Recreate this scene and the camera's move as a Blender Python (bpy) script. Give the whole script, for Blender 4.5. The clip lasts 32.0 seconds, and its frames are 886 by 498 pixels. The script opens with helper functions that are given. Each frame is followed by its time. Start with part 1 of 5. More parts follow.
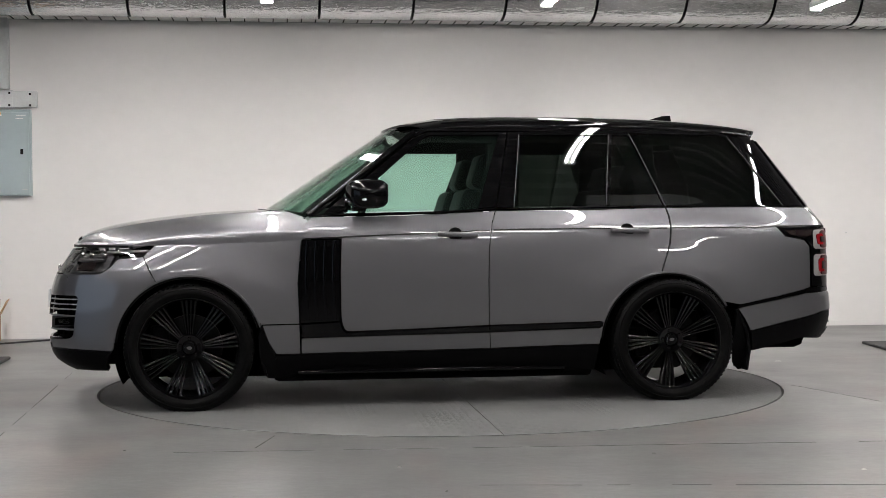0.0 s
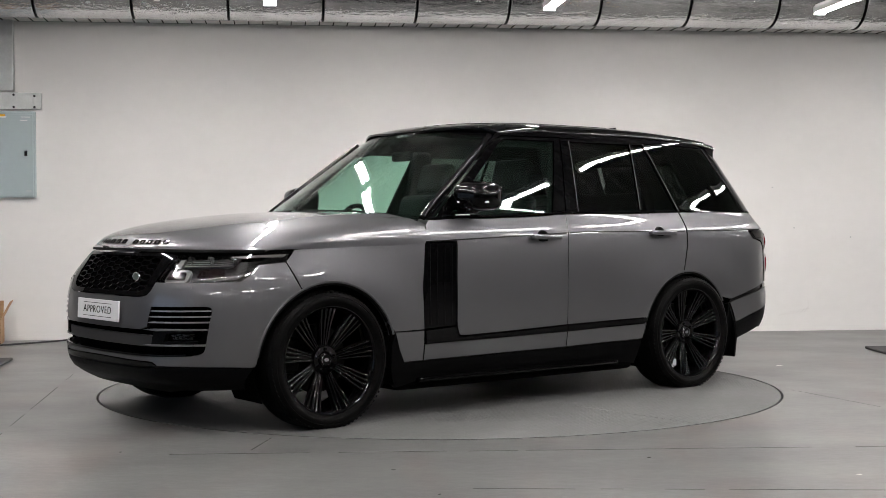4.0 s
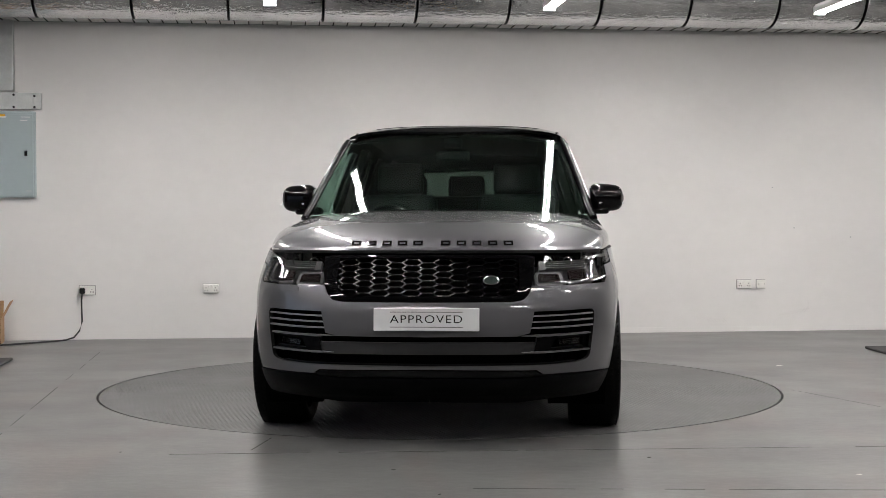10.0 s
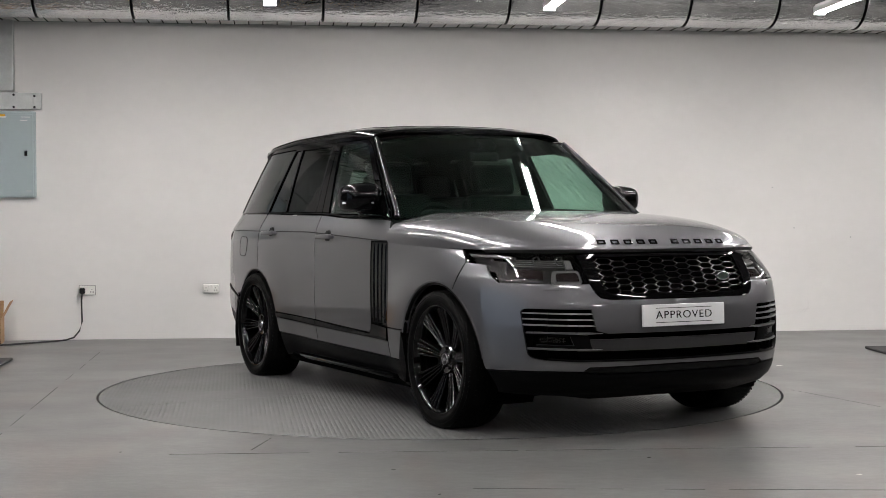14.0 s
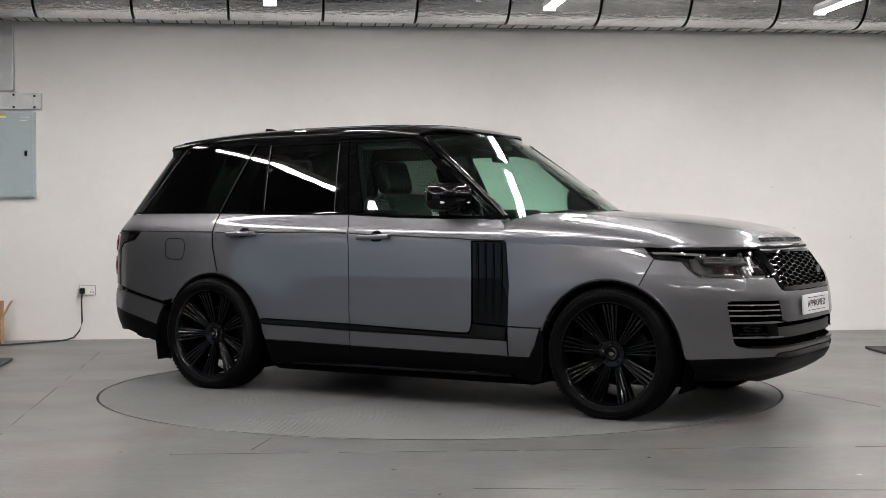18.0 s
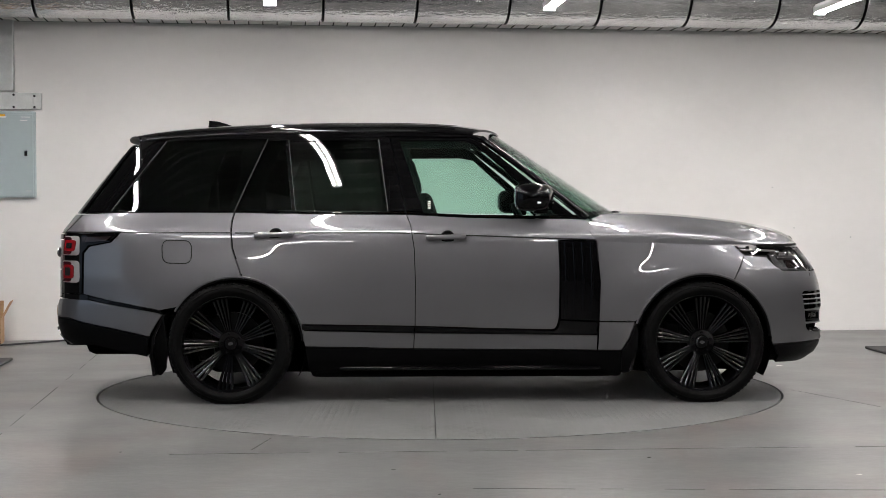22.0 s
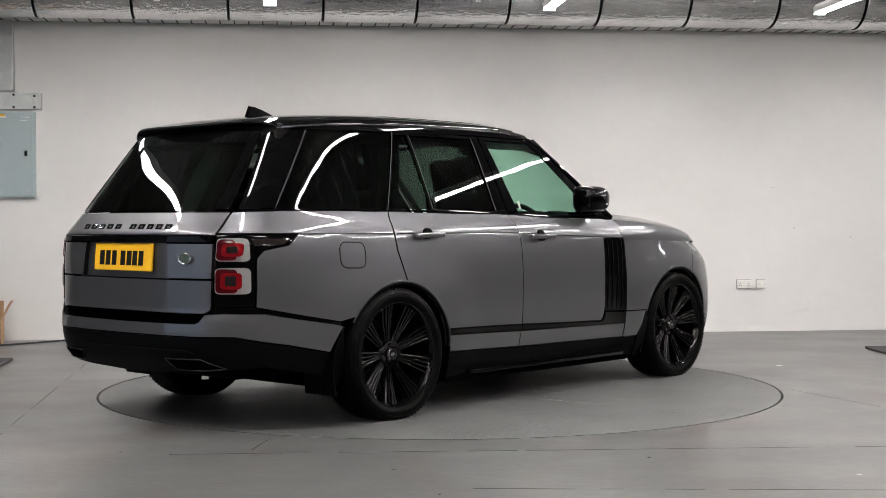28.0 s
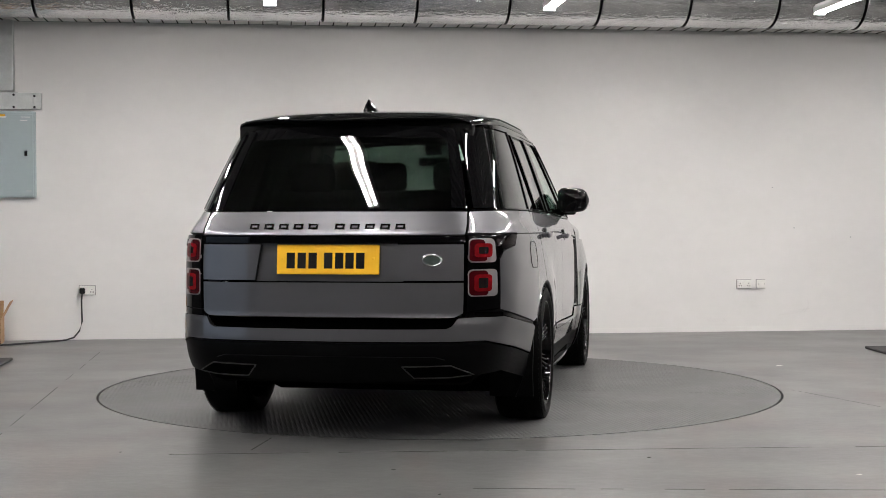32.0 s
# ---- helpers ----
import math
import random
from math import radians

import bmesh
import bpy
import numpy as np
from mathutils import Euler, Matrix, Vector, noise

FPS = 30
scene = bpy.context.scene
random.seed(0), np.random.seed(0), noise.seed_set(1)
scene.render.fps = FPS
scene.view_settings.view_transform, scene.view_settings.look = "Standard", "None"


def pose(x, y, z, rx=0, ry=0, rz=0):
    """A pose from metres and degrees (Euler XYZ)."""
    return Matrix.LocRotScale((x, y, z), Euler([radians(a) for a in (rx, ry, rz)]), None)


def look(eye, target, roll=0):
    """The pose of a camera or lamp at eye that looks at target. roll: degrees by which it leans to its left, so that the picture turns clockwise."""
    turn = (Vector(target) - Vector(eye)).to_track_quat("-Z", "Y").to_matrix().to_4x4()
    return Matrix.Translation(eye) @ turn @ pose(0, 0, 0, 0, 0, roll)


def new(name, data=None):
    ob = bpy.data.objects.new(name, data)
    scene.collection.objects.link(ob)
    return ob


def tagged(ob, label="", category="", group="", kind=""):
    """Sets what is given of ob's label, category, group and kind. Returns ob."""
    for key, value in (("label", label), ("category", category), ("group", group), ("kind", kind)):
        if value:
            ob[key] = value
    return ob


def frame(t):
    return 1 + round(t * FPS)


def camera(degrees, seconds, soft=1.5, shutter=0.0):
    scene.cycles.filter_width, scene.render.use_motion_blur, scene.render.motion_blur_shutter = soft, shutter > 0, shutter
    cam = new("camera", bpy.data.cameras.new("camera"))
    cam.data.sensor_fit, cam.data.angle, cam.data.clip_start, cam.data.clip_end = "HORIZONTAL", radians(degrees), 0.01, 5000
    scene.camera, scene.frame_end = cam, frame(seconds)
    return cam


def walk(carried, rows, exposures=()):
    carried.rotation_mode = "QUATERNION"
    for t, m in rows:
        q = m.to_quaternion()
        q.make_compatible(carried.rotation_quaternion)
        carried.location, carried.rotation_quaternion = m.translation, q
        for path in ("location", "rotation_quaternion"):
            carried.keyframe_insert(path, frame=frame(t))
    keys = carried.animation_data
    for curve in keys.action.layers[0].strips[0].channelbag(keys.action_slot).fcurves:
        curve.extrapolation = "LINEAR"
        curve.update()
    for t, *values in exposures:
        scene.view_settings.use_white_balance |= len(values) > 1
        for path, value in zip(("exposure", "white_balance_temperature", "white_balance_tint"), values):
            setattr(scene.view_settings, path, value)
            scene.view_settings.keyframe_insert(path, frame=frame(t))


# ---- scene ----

CAR_SPEED, CAR_START = 7.900, 187.00        # degrees a second, degrees at the start
AXIS = Vector((-0.158, -0.118, 0.0))        # the turntable's axis in the car's own space
ROOM_TURN = 6.988                           # the long wall is skewed to the view by this much

# ---- camera ----
cam = camera(35.886, 32.0, soft=0.5)
EYE = (0.034, -9.269, 1.120)


def aim(pitch, yaw, roll, aside=0.0):
    p, a = radians(pitch), radians(yaw - 6.18 * aside)
    eye = Vector(EYE) - Vector((aside, 0, 0))
    way = Vector((-math.sin(a) * math.cos(p), math.cos(a) * math.cos(p), math.sin(p)))
    return look(eye, eye + way * 9.0, roll)


walk(cam, [(0.0, aim(-1.270, 0.076, -0.351, 0.067)), (1.0, aim(-1.247, 0.092, -0.343, 0.052)), (2.0, aim(-1.205, 0.086, -0.26, 0.034)),
           (3.0, aim(-1.150, 0.078, -0.165, 0.016)), (3.5, aim(-1.140, 0.075, -0.138)), (6.0, aim(-1.140, 0.075, -0.138)),
           (32.0, aim(-1.140, 0.075, -0.138))],
     exposures=[(0.0, 0.06), (3.0, 0.05), (6.0, -0.04), (8.0, -0.13), (12.0, -0.18), (13.0, -0.15), (17.0, 0.0), (22.0, 0.04), (28.0, 0.02), (30.0, -0.02), (32.0, -0.08)])

# ---- light ----
scene.view_settings.exposure = 0.0
world = bpy.data.worlds.new("world")
scene.world = world
world.use_nodes = True
world.node_tree.nodes["Background"].inputs["Color"].default_value = (0.60, 0.76, 1.0, 1)
world.node_tree.nodes["Background"].inputs["Strength"].default_value = 0.66
TUBE_GLOW = 116.0                           # radiance of the lit fluorescent tubes
ROOM = Matrix.Translation((0, 4.2353, 0)) @ pose(0, 0, 0, 0, 0, ROOM_TURN)
LIGHT_Z = 2.95
LIGHTS = [(x, out, 0) for x in (-4.0, -1.66, 0.73, 3.16, 5.5) for out in (2.52, 4.32, 6.12)]
# two unseen battens, added to light the far right end of the wall
LIGHTS += [(x, out, 0) for x in (8.6, 14.0) for out in (2.52,)]
LIGHTS += [(x, 7.62, 90) for x in (-3.6, -1.8, 1.8, 3.6)]
LIGHTS += [(x, out, 90) for x in (-3.4, 0.4, 4.2) for out in (9.5, 13.6)]


def rm(x, out, z):
    """A place in the room: along the long wall, out from it, up."""
    return ROOM @ Vector((x, -out, z))


# ---- materials ----
def mat(name, color=(0.5, 0.5, 0.5), rough=0.5, metal=0.0, coat=0.0, coat_rough=0.03, vary=0.0, scale=8.0, bump=0.0,
        bump_scale=60.0, rough_vary=0.0, spec=0.5, stretch=(1, 1, 1), emit=0.0, space="Object"):
    m = bpy.data.materials.new(name)
    m.use_nodes = True
    nt = m.node_tree
    b = nt.nodes["Principled BSDF"]
    b.inputs["Base Color"].default_value = (*color, 1)
    b.inputs["Roughness"].default_value = rough
    b.inputs["Metallic"].default_value = metal
    b.inputs["Coat Weight"].default_value = coat
    b.inputs["Coat Roughness"].default_value = coat_rough
    b.inputs["Specular IOR Level"].default_value = spec
    if emit:
        b.inputs["Emission Color"].default_value = (*color, 1)
        b.inputs["Emission Strength"].default_value = emit
    tc = nt.nodes.new("ShaderNodeTexCoord")
    mp = nt.nodes.new("ShaderNodeMapping")
    mp.inputs["Scale"].default_value = stretch
    nt.links.new(tc.outputs[space], mp.inputs[0])
    if vary or rough_vary:
        n1 = nt.nodes.new("ShaderNodeTexNoise")
        n1.inputs["Scale"].default_value, n1.inputs["Detail"].default_value = scale, 6
        n2 = nt.nodes.new("ShaderNodeTexNoise")
        n2.inputs["Scale"].default_value, n2.inputs["Detail"].default_value = scale * 9, 4
        nt.links.new(mp.outputs[0], n1.inputs["Vector"]), nt.links.new(mp.outputs[0], n2.inputs["Vector"])
        ad = nt.nodes.new("ShaderNodeMath")
        ad.operation = "MULTIPLY_ADD"
        ad.inputs[1].default_value = 0.45
        nt.links.new(n2.outputs["Fac"], ad.inputs[0]), nt.links.new(n1.outputs["Fac"], ad.inputs[2])
    if vary:
        r = nt.nodes.new("ShaderNodeValToRGB")
        e = r.color_ramp.elements
        e[0].position, e[1].position = 0.45, 1.0
        e[0].color = (*[c * (1 - vary) for c in color], 1)
        e[1].color = (*[min(1, c * (1 + vary)) for c in color], 1)
        nt.links.new(ad.outputs[0], r.inputs[0]), nt.links.new(r.outputs[0], b.inputs["Base Color"])
    if rough_vary:
        mr = nt.nodes.new("ShaderNodeMapRange")
        mr.inputs["From Min"].default_value, mr.inputs["From Max"].default_value = 0.45, 1.0
        mr.inputs["To Min"].default_value, mr.inputs["To Max"].default_value = rough - rough_vary, rough + rough_vary
        nt.links.new(ad.outputs[0], mr.inputs[0]), nt.links.new(mr.outputs[0], b.inputs["Roughness"])
    if bump:
        n3 = nt.nodes.new("ShaderNodeTexNoise")
        n3.inputs["Scale"].default_value, n3.inputs["Detail"].default_value = bump_scale, 5
        nt.links.new(mp.outputs[0], n3.inputs["Vector"])
        bp = nt.nodes.new("ShaderNodeBump")
        bp.inputs["Strength"].default_value, bp.inputs["Distance"].default_value = bump, 0.01
        nt.links.new(n3.outputs["Fac"], bp.inputs["Height"]), nt.links.new(bp.outputs[0], b.inputs["Normal"])
    return m


def glass(name, tint, gloss=1.0, ior=1.5):
    m = bpy.data.materials.new(name)
    m.use_nodes = True
    nt = m.node_tree
    nt.nodes.clear()
    out, mix = nt.nodes.new("ShaderNodeOutputMaterial"), nt.nodes.new("ShaderNodeMixShader")
    tr, gl = (nt.nodes.new("ShaderNodeBsdf" + k) for k in ("Transparent", "Glossy"))
    lw, pw, fr = nt.nodes.new("ShaderNodeLayerWeight"), nt.nodes.new("ShaderNodeMath"), nt.nodes.new("ShaderNodeMath")
    lw.inputs["Blend"].default_value = 0.5
    pw.operation, fr.operation = "POWER", "MULTIPLY_ADD"
    f0 = ((ior - 1) / (ior + 1)) ** 2
    pw.inputs[1].default_value, fr.inputs[1].default_value, fr.inputs[2].default_value = 5.0, 1 - f0, f0
    nt.links.new(lw.outputs["Facing"], pw.inputs[0]), nt.links.new(pw.outputs[0], fr.inputs[0])
    tr.inputs["Color"].default_value = (*tint, 1)
    gl.inputs["Roughness"].default_value = 0.0
    gl.inputs["Color"].default_value = (gloss, gloss, gloss, 1)
    nt.links.new(fr.outputs[0], mix.inputs[0]), nt.links.new(tr.outputs[0], mix.inputs[1])
    nt.links.new(gl.outputs[0], mix.inputs[2]), nt.links.new(mix.outputs[0], out.inputs[0])
    return m


def floor_material():
    """Worn grey floor paint: broad cloudy patches, streaks across the hall, scratches and small dark specks."""
    m = bpy.data.materials.new("grey_floor_paint")
    m.use_nodes = True
    nt = m.node_tree
    b = nt.nodes["Principled BSDF"]
    tc = nt.nodes.new("ShaderNodeTexCoord")

    def layer(kind, scale, stretch, detail=6, turn=0.0):
        mp, n = nt.nodes.new("ShaderNodeMapping"), nt.nodes.new("ShaderNodeTex" + kind)
        mp.inputs["Scale"].default_value = stretch
        mp.inputs["Rotation"].default_value = (0, 0, radians(turn))
        n.inputs["Scale"].default_value = scale
        if kind == "Noise":
            n.inputs["Detail"].default_value = detail
        nt.links.new(tc.outputs["Object"], mp.inputs[0]), nt.links.new(mp.outputs[0], n.inputs["Vector"])
        return n

    def ramp(src, p0, p1, c0, c1):
        r = nt.nodes.new("ShaderNodeMapRange")
        r.interpolation_type = "SMOOTHSTEP"
        for k, v in zip(("From Min", "From Max", "To Min", "To Max"), (p0, p1, c0, c1)):
            r.inputs[k].default_value = v
        nt.links.new(src, r.inputs[0])
        return r.outputs[0]

    def times(x, y):
        k = nt.nodes.new("ShaderNodeMix")
        k.data_type, k.blend_type = "RGBA", "MULTIPLY"
        k.inputs["Factor"].default_value = 1.0
        nt.links.new(x, k.inputs[6]), nt.links.new(y, k.inputs[7])
        return k.outputs[2]

    col = nt.nodes.new("ShaderNodeRGB")
    col.outputs[0].default_value = (0.106, 0.1062, 0.1040, 1)
    c = times(col.outputs[0], ramp(layer("Noise", 0.55, (1, 1, 1), 2).outputs["Fac"], 0.25, 0.75, 0.80, 1.16))
    streaks = layer("Noise", 1.3, (0.8, 1.2, 1), 2, ROOM_TURN)
    c = times(c, ramp(layer("Noise", 2.4, (1.3, 0.7, 1), 2, 20).outputs["Fac"], 0.25, 0.75, 0.90, 1.09))
    c = times(c, ramp(layer("Noise", 5.5, (0.8, 1.3, 1), 2).outputs["Fac"], 0.25, 0.75, 0.93, 1.07))
    c = times(c, ramp(layer("Noise", 15, (0.7, 1.6, 1), 3, ROOM_TURN).outputs["Fac"], 0.25, 0.75, 0.88, 1.12))
    c = times(c, ramp(layer("Noise", 38, (0.6, 1.8, 1), 2, ROOM_TURN).outputs["Fac"], 0.25, 0.75, 0.87, 1.13))
    c = times(c, ramp(layer("Noise", 120, (1, 1, 1), 2).outputs["Fac"], 0.25, 0.75, 0.90, 1.10))
    # rusty tyre marks
    rust = nt.nodes.new("ShaderNodeMix")
    rust.data_type, rust.blend_type = "RGBA", "MULTIPLY"
    rust.inputs[7].default_value = (1.06, 0.93, 0.90, 1)
    nt.links.new(ramp(layer("Noise", 1.1, (1.7, 0.6, 1), 4, 12).outputs["Fac"], 0.50, 0.68, 0.0, 1.0), rust.inputs["Factor"])
    nt.links.new(c, rust.inputs[6])
    c = rust.outputs[2]
    specks = layer("Voronoi", 2.3, (1, 1, 1))
    c = times(c, ramp(specks.outputs["Distance"], 0.010, 0.018, 0.45, 1.0))
    light = layer("Voronoi", 0.45, (1, 1.2, 1), turn=30)
    c = times(c, ramp(light.outputs["Distance"], 0.005, 0.007, 2.2, 1.0))
    nt.links.new(c, b.inputs["Base Color"])
    nt.links.new(ramp(streaks.outputs["Fac"], 0.25, 0.75, 0.28, 0.36), b.inputs["Roughness"])
    b.inputs["Specular IOR Level"].default_value = 0.5
    bp = nt.nodes.new("ShaderNodeBump")
    bp.inputs["Strength"].default_value, bp.inputs["Distance"].default_value = 0.10, 0.004
    nt.links.new(layer("Noise", 4, (1, 1, 1), 2).outputs["Fac"], bp.inputs["Height"]), nt.links.new(bp.outputs[0], b.inputs["Normal"])
    return m


PAINT = mat("grey_metallic_paint", (0.109, 0.108, 0.117), 0.45, 0.82, 1.0, 0.004, vary=0.05, scale=350)
PAINT.node_tree.nodes["Principled BSDF"].inputs["Coat IOR"].default_value = 1.65
GLOSS = mat("gloss_black", (0.0018, 0.0018, 0.002), 0.02, spec=0.20)
SATIN = mat("black_plastic", (0.0018, 0.0018, 0.002), 0.42, spec=0.05, vary=0.2, scale=20, bump=0.08, bump_scale=700)
# near black: puts the shade of recesses into the colour; also black trim
MATT = mat("recess_shade_and_black_trim", (0.0012, 0.0012, 0.0012), 0.9, spec=0.02)
RUBBER = mat("tyre_rubber", (0.003, 0.003, 0.003), 0.45, spec=0.03, vary=0.35, scale=14, bump=0.2, bump_scale=260)
RIM = mat("gloss_black_wheel", (0.0015, 0.0015, 0.0017), 0.05, spec=0.28)
STEEL = mat("brake_steel", (0.010, 0.010, 0.010), 0.4, 0.8, vary=0.2)
CHROME = mat("satin_silver", (0.62, 0.62, 0.62), 0.22, 1.0)
BRIGHT = mat("dark_silver_trim", (0.07, 0.07, 0.073), 0.5, 0.0, spec=0.1)
BAR = mat("dark_grey_plastic", (0.022, 0.022, 0.023), 0.45, spec=0.25, vary=0.1)
SILVER = mat("silver_bezel", (0.24, 0.235, 0.235), 0.28, 0.2)
BEZEL = mat("grey_bezel", (0.12, 0.12, 0.122), 0.3, 0.3)
MESHBLACK = mat("grille_black", (0.002, 0.002, 0.0022), 0.16, spec=0.12)
BLADE = mat("silver_blade", (0.20, 0.20, 0.205), 0.38, 0.5)
DASH = mat("dash_leather", (0.022, 0.023, 0.0225), 0.5, vary=0.15, bump=0.1, bump_scale=400)
LEATHER = mat("black_leather", (0.003, 0.003, 0.0033), 0.5, spec=0.06, vary=0.2, bump=0.1, bump_scale=400)
LINER = mat("cabin_lining", (0.006, 0.006, 0.006), 0.8, spec=0.1, vary=0.1)
CLEAR = glass("clear_glass", (0.80, 0.925, 0.875))
SCREEN = glass("windscreen_glass", (0.74, 0.88, 0.81))
DARKGLASS = glass("privacy_glass", (0.31, 0.345, 0.325))
LENS = glass("lens", (0.93, 0.93, 0.93), gloss=0.7)
REDLENS = mat("red_lens", (0.16, 0.005, 0.008), 0.06, vary=0.2, scale=40)
REDDARK = mat("dark_red_lens", (0.045, 0.003, 0.005), 0.06, spec=0.35)
BADGE = mat("badge_silver_green", (0.05, 0.07, 0.06), 0.35, 0.1, vary=0.45, scale=45)
SMOKE = mat("smoked_lens", (0.014, 0.010, 0.010), 0.08, spec=0.35)
WHITEPLATE = mat("white_plate", (0.62, 0.62, 0.63), 0.35, vary=0.03)
YELLOWPLATE = mat("yellow_plate", (0.86, 0.47, 0.018), 0.35, vary=0.04)
# print and small black parts, and the painted shade in body gaps
INK_GAP = mat("black_ink_and_gap_shade", (0.004, 0.004, 0.004), 0.6, spec=0.15)
WALL = mat("white_wall_paint", (0.76, 0.745, 0.735), 0.75, vary=0.035, scale=1.3, bump=0.06, bump_scale=140, space="Generated", stretch=(21, 1, 4))
HALL = mat("dim_hall_stand_in", (0.055, 0.055, 0.058), 0.8, vary=0.15, scale=2)
FLOOR = floor_material()
DUCTFOIL = mat("foil_duct", (0.78, 0.78, 0.78), 0.22, 0.95, vary=0.14, scale=3, bump=1.0, bump_scale=26, rough_vary=0.08, stretch=(0.35, 1, 1))
GALV = mat("galvanised_steel", (0.50, 0.51, 0.51), 0.45, 0.55, vary=0.12, scale=6)
CABINET = mat("grey_blue_enamel", (0.38, 0.45, 0.47), 0.42, vary=0.04, scale=3)
WHITEPLASTIC = mat("white_plastic", (0.78, 0.77, 0.74), 0.35, vary=0.02)
CARD = mat("cardboard", (0.40, 0.24, 0.125), 0.85, vary=0.12, scale=5, stretch=(1, 1, 12))
DECK = mat("ceiling_sheet", (0.16, 0.16, 0.16), 0.6, vary=0.1, scale=2)
LAMPWHITE = mat("lamp_enamel", (0.75, 0.75, 0.75), 0.4)
TUBE = mat("lit_tube", (1.0, 0.962, 0.935), 0.4, emit=TUBE_GLOW)
MATBLACK = mat("black_rubber_mat", (0.02, 0.02, 0.02), 0.7, vary=0.2)
SOCKET_SHADE = mat("grey_socket_shade", (0.30, 0.30, 0.29), 0.5)
SCUFF = mat("grey_scuff", (0.66, 0.645, 0.635), 0.8, vary=0.1)
JOINT = mat("dark_joint", (0.055, 0.055, 0.053), 0.8, vary=0.3, scale=20)
CABLE = mat("black_cable", (0.02, 0.02, 0.02), 0.5)


def plate_material():
    """Grey-painted chequer plate: raised lozenges in alternate directions, worn and dusty."""
    m = mat("chequer_plate", (0.095, 0.095, 0.0945), 0.50, 0.0, vary=0.2, scale=1.5, rough_vary=0.09, spec=0.3)
    nt = m.node_tree
    b = nt.nodes["Principled BSDF"]
    tc = nt.nodes.new("ShaderNodeTexCoord")
    heights = []
    for turn in (45, -45):
        mp = nt.nodes.new("ShaderNodeMapping")
        mp.inputs["Rotation"].default_value = (0, 0, radians(turn))
        mp.inputs["Scale"].default_value = (17, 50, 1)
        mp.inputs["Location"].default_value = (0.25, 0.2 * turn / 45, 0)
        vo = nt.nodes.new("ShaderNodeTexVoronoi")
        vo.voronoi_dimensions = "2D"
        vo.inputs["Scale"].default_value, vo.inputs["Randomness"].default_value = 1.0, 0.0
        nt.links.new(tc.outputs["Object"], mp.inputs[0]), nt.links.new(mp.outputs[0], vo.inputs["Vector"])
        mr = nt.nodes.new("ShaderNodeMapRange")
        mr.inputs["From Min"].default_value, mr.inputs["From Max"].default_value = 0.42, 0.22
        nt.links.new(vo.outputs["Distance"], mr.inputs[0])
        heights.append(mr)
    mx = nt.nodes.new("ShaderNodeMath")
    mx.operation = "MAXIMUM"
    nt.links.new(heights[0].outputs[0], mx.inputs[0]), nt.links.new(heights[1].outputs[0], mx.inputs[1])
    bp = nt.nodes.new("ShaderNodeBump")
    bp.inputs["Strength"].default_value, bp.inputs["Distance"].default_value = 0.9, 0.004
    worn, lvl = nt.nodes.new("ShaderNodeTexNoise"), nt.nodes.new("ShaderNodeMapRange")
    worn.inputs["Scale"].default_value, worn.inputs["Detail"].default_value = 0.9, 5
    lvl.inputs["From Min"].default_value, lvl.inputs["From Max"].default_value = 0.42, 0.62
    lvl.inputs["To Min"].default_value, lvl.inputs["To Max"].default_value = 0.12, 0.95
    nt.links.new(tc.outputs["Object"], worn.inputs["Vector"]), nt.links.new(worn.outputs["Fac"], lvl.inputs[0])
    nt.links.new(lvl.outputs[0], bp.inputs["Strength"])
    nt.links.new(mx.outputs[0], bp.inputs["Height"]), nt.links.new(bp.outputs[0], b.inputs["Normal"])
    return m


PLATE = plate_material()


# ---- mesh helpers ----
def part(name, bm, material, parent=None, label="", smooth=False):
    me = bpy.data.meshes.new(name)
    bm.to_mesh(me)
    bm.free()
    me.materials.append(material)
    if smooth:
        me.shade_smooth()
        me.set_sharp_from_angle(angle=radians(38))
    ob = new(name, me)
    ob.parent = parent
    return tagged(ob, label) if label else ob


def again(ob, m, parent=None):
    """Another object on the same mesh."""
    o = new(ob.name.split(".")[0], ob.data)
    o.parent, o.matrix_basis = parent, m
    return o


def box(size, m=Matrix(), bevel=0.0, bm=None, seg=2):
    bm = bm or bmesh.new()
    tmp = bmesh.new()
    bmesh.ops.create_cube(tmp, size=1.0, matrix=Matrix.Diagonal((*size, 1)))
    if bevel:
        bmesh.ops.bevel(tmp, geom=tmp.edges[:], offset=bevel, segments=seg, affect="EDGES", profile=0.5)
    tmp.transform(m)
    me = bpy.data.meshes.new("tmp")
    tmp.to_mesh(me)
    tmp.free()
    bm.from_mesh(me)
    bpy.data.meshes.remove(me)
    return bm


def lathe(profile, seg=48, bm=None, axis="y", m=Matrix()):
    """A profile of (radius, along) turned about an axis."""
    bm = bm or bmesh.new()
    rings = []
    for r, h in profile:
        ring = []
        for i in range(seg):
            a = 2 * math.pi * i / seg
            c, s = r * math.cos(a), r * math.sin(a)
            v = {"y": (c, h, s), "z": (c, s, h), "x": (h, c, s)}[axis]
            ring.append(bm.verts.new(m @ Vector(v)))
        rings.append(ring)
    for a, b in zip(rings, rings[1:]):
        for i in range(seg):
            j = (i + 1) % seg
            bm.faces.new((a[i], a[j], b[j], b[i]))
    bmesh.ops.remove_doubles(bm, verts=[v for r in rings for v in r], dist=1e-6)
    bmesh.ops.recalc_face_normals(bm, faces=bm.faces[:])
    return bm


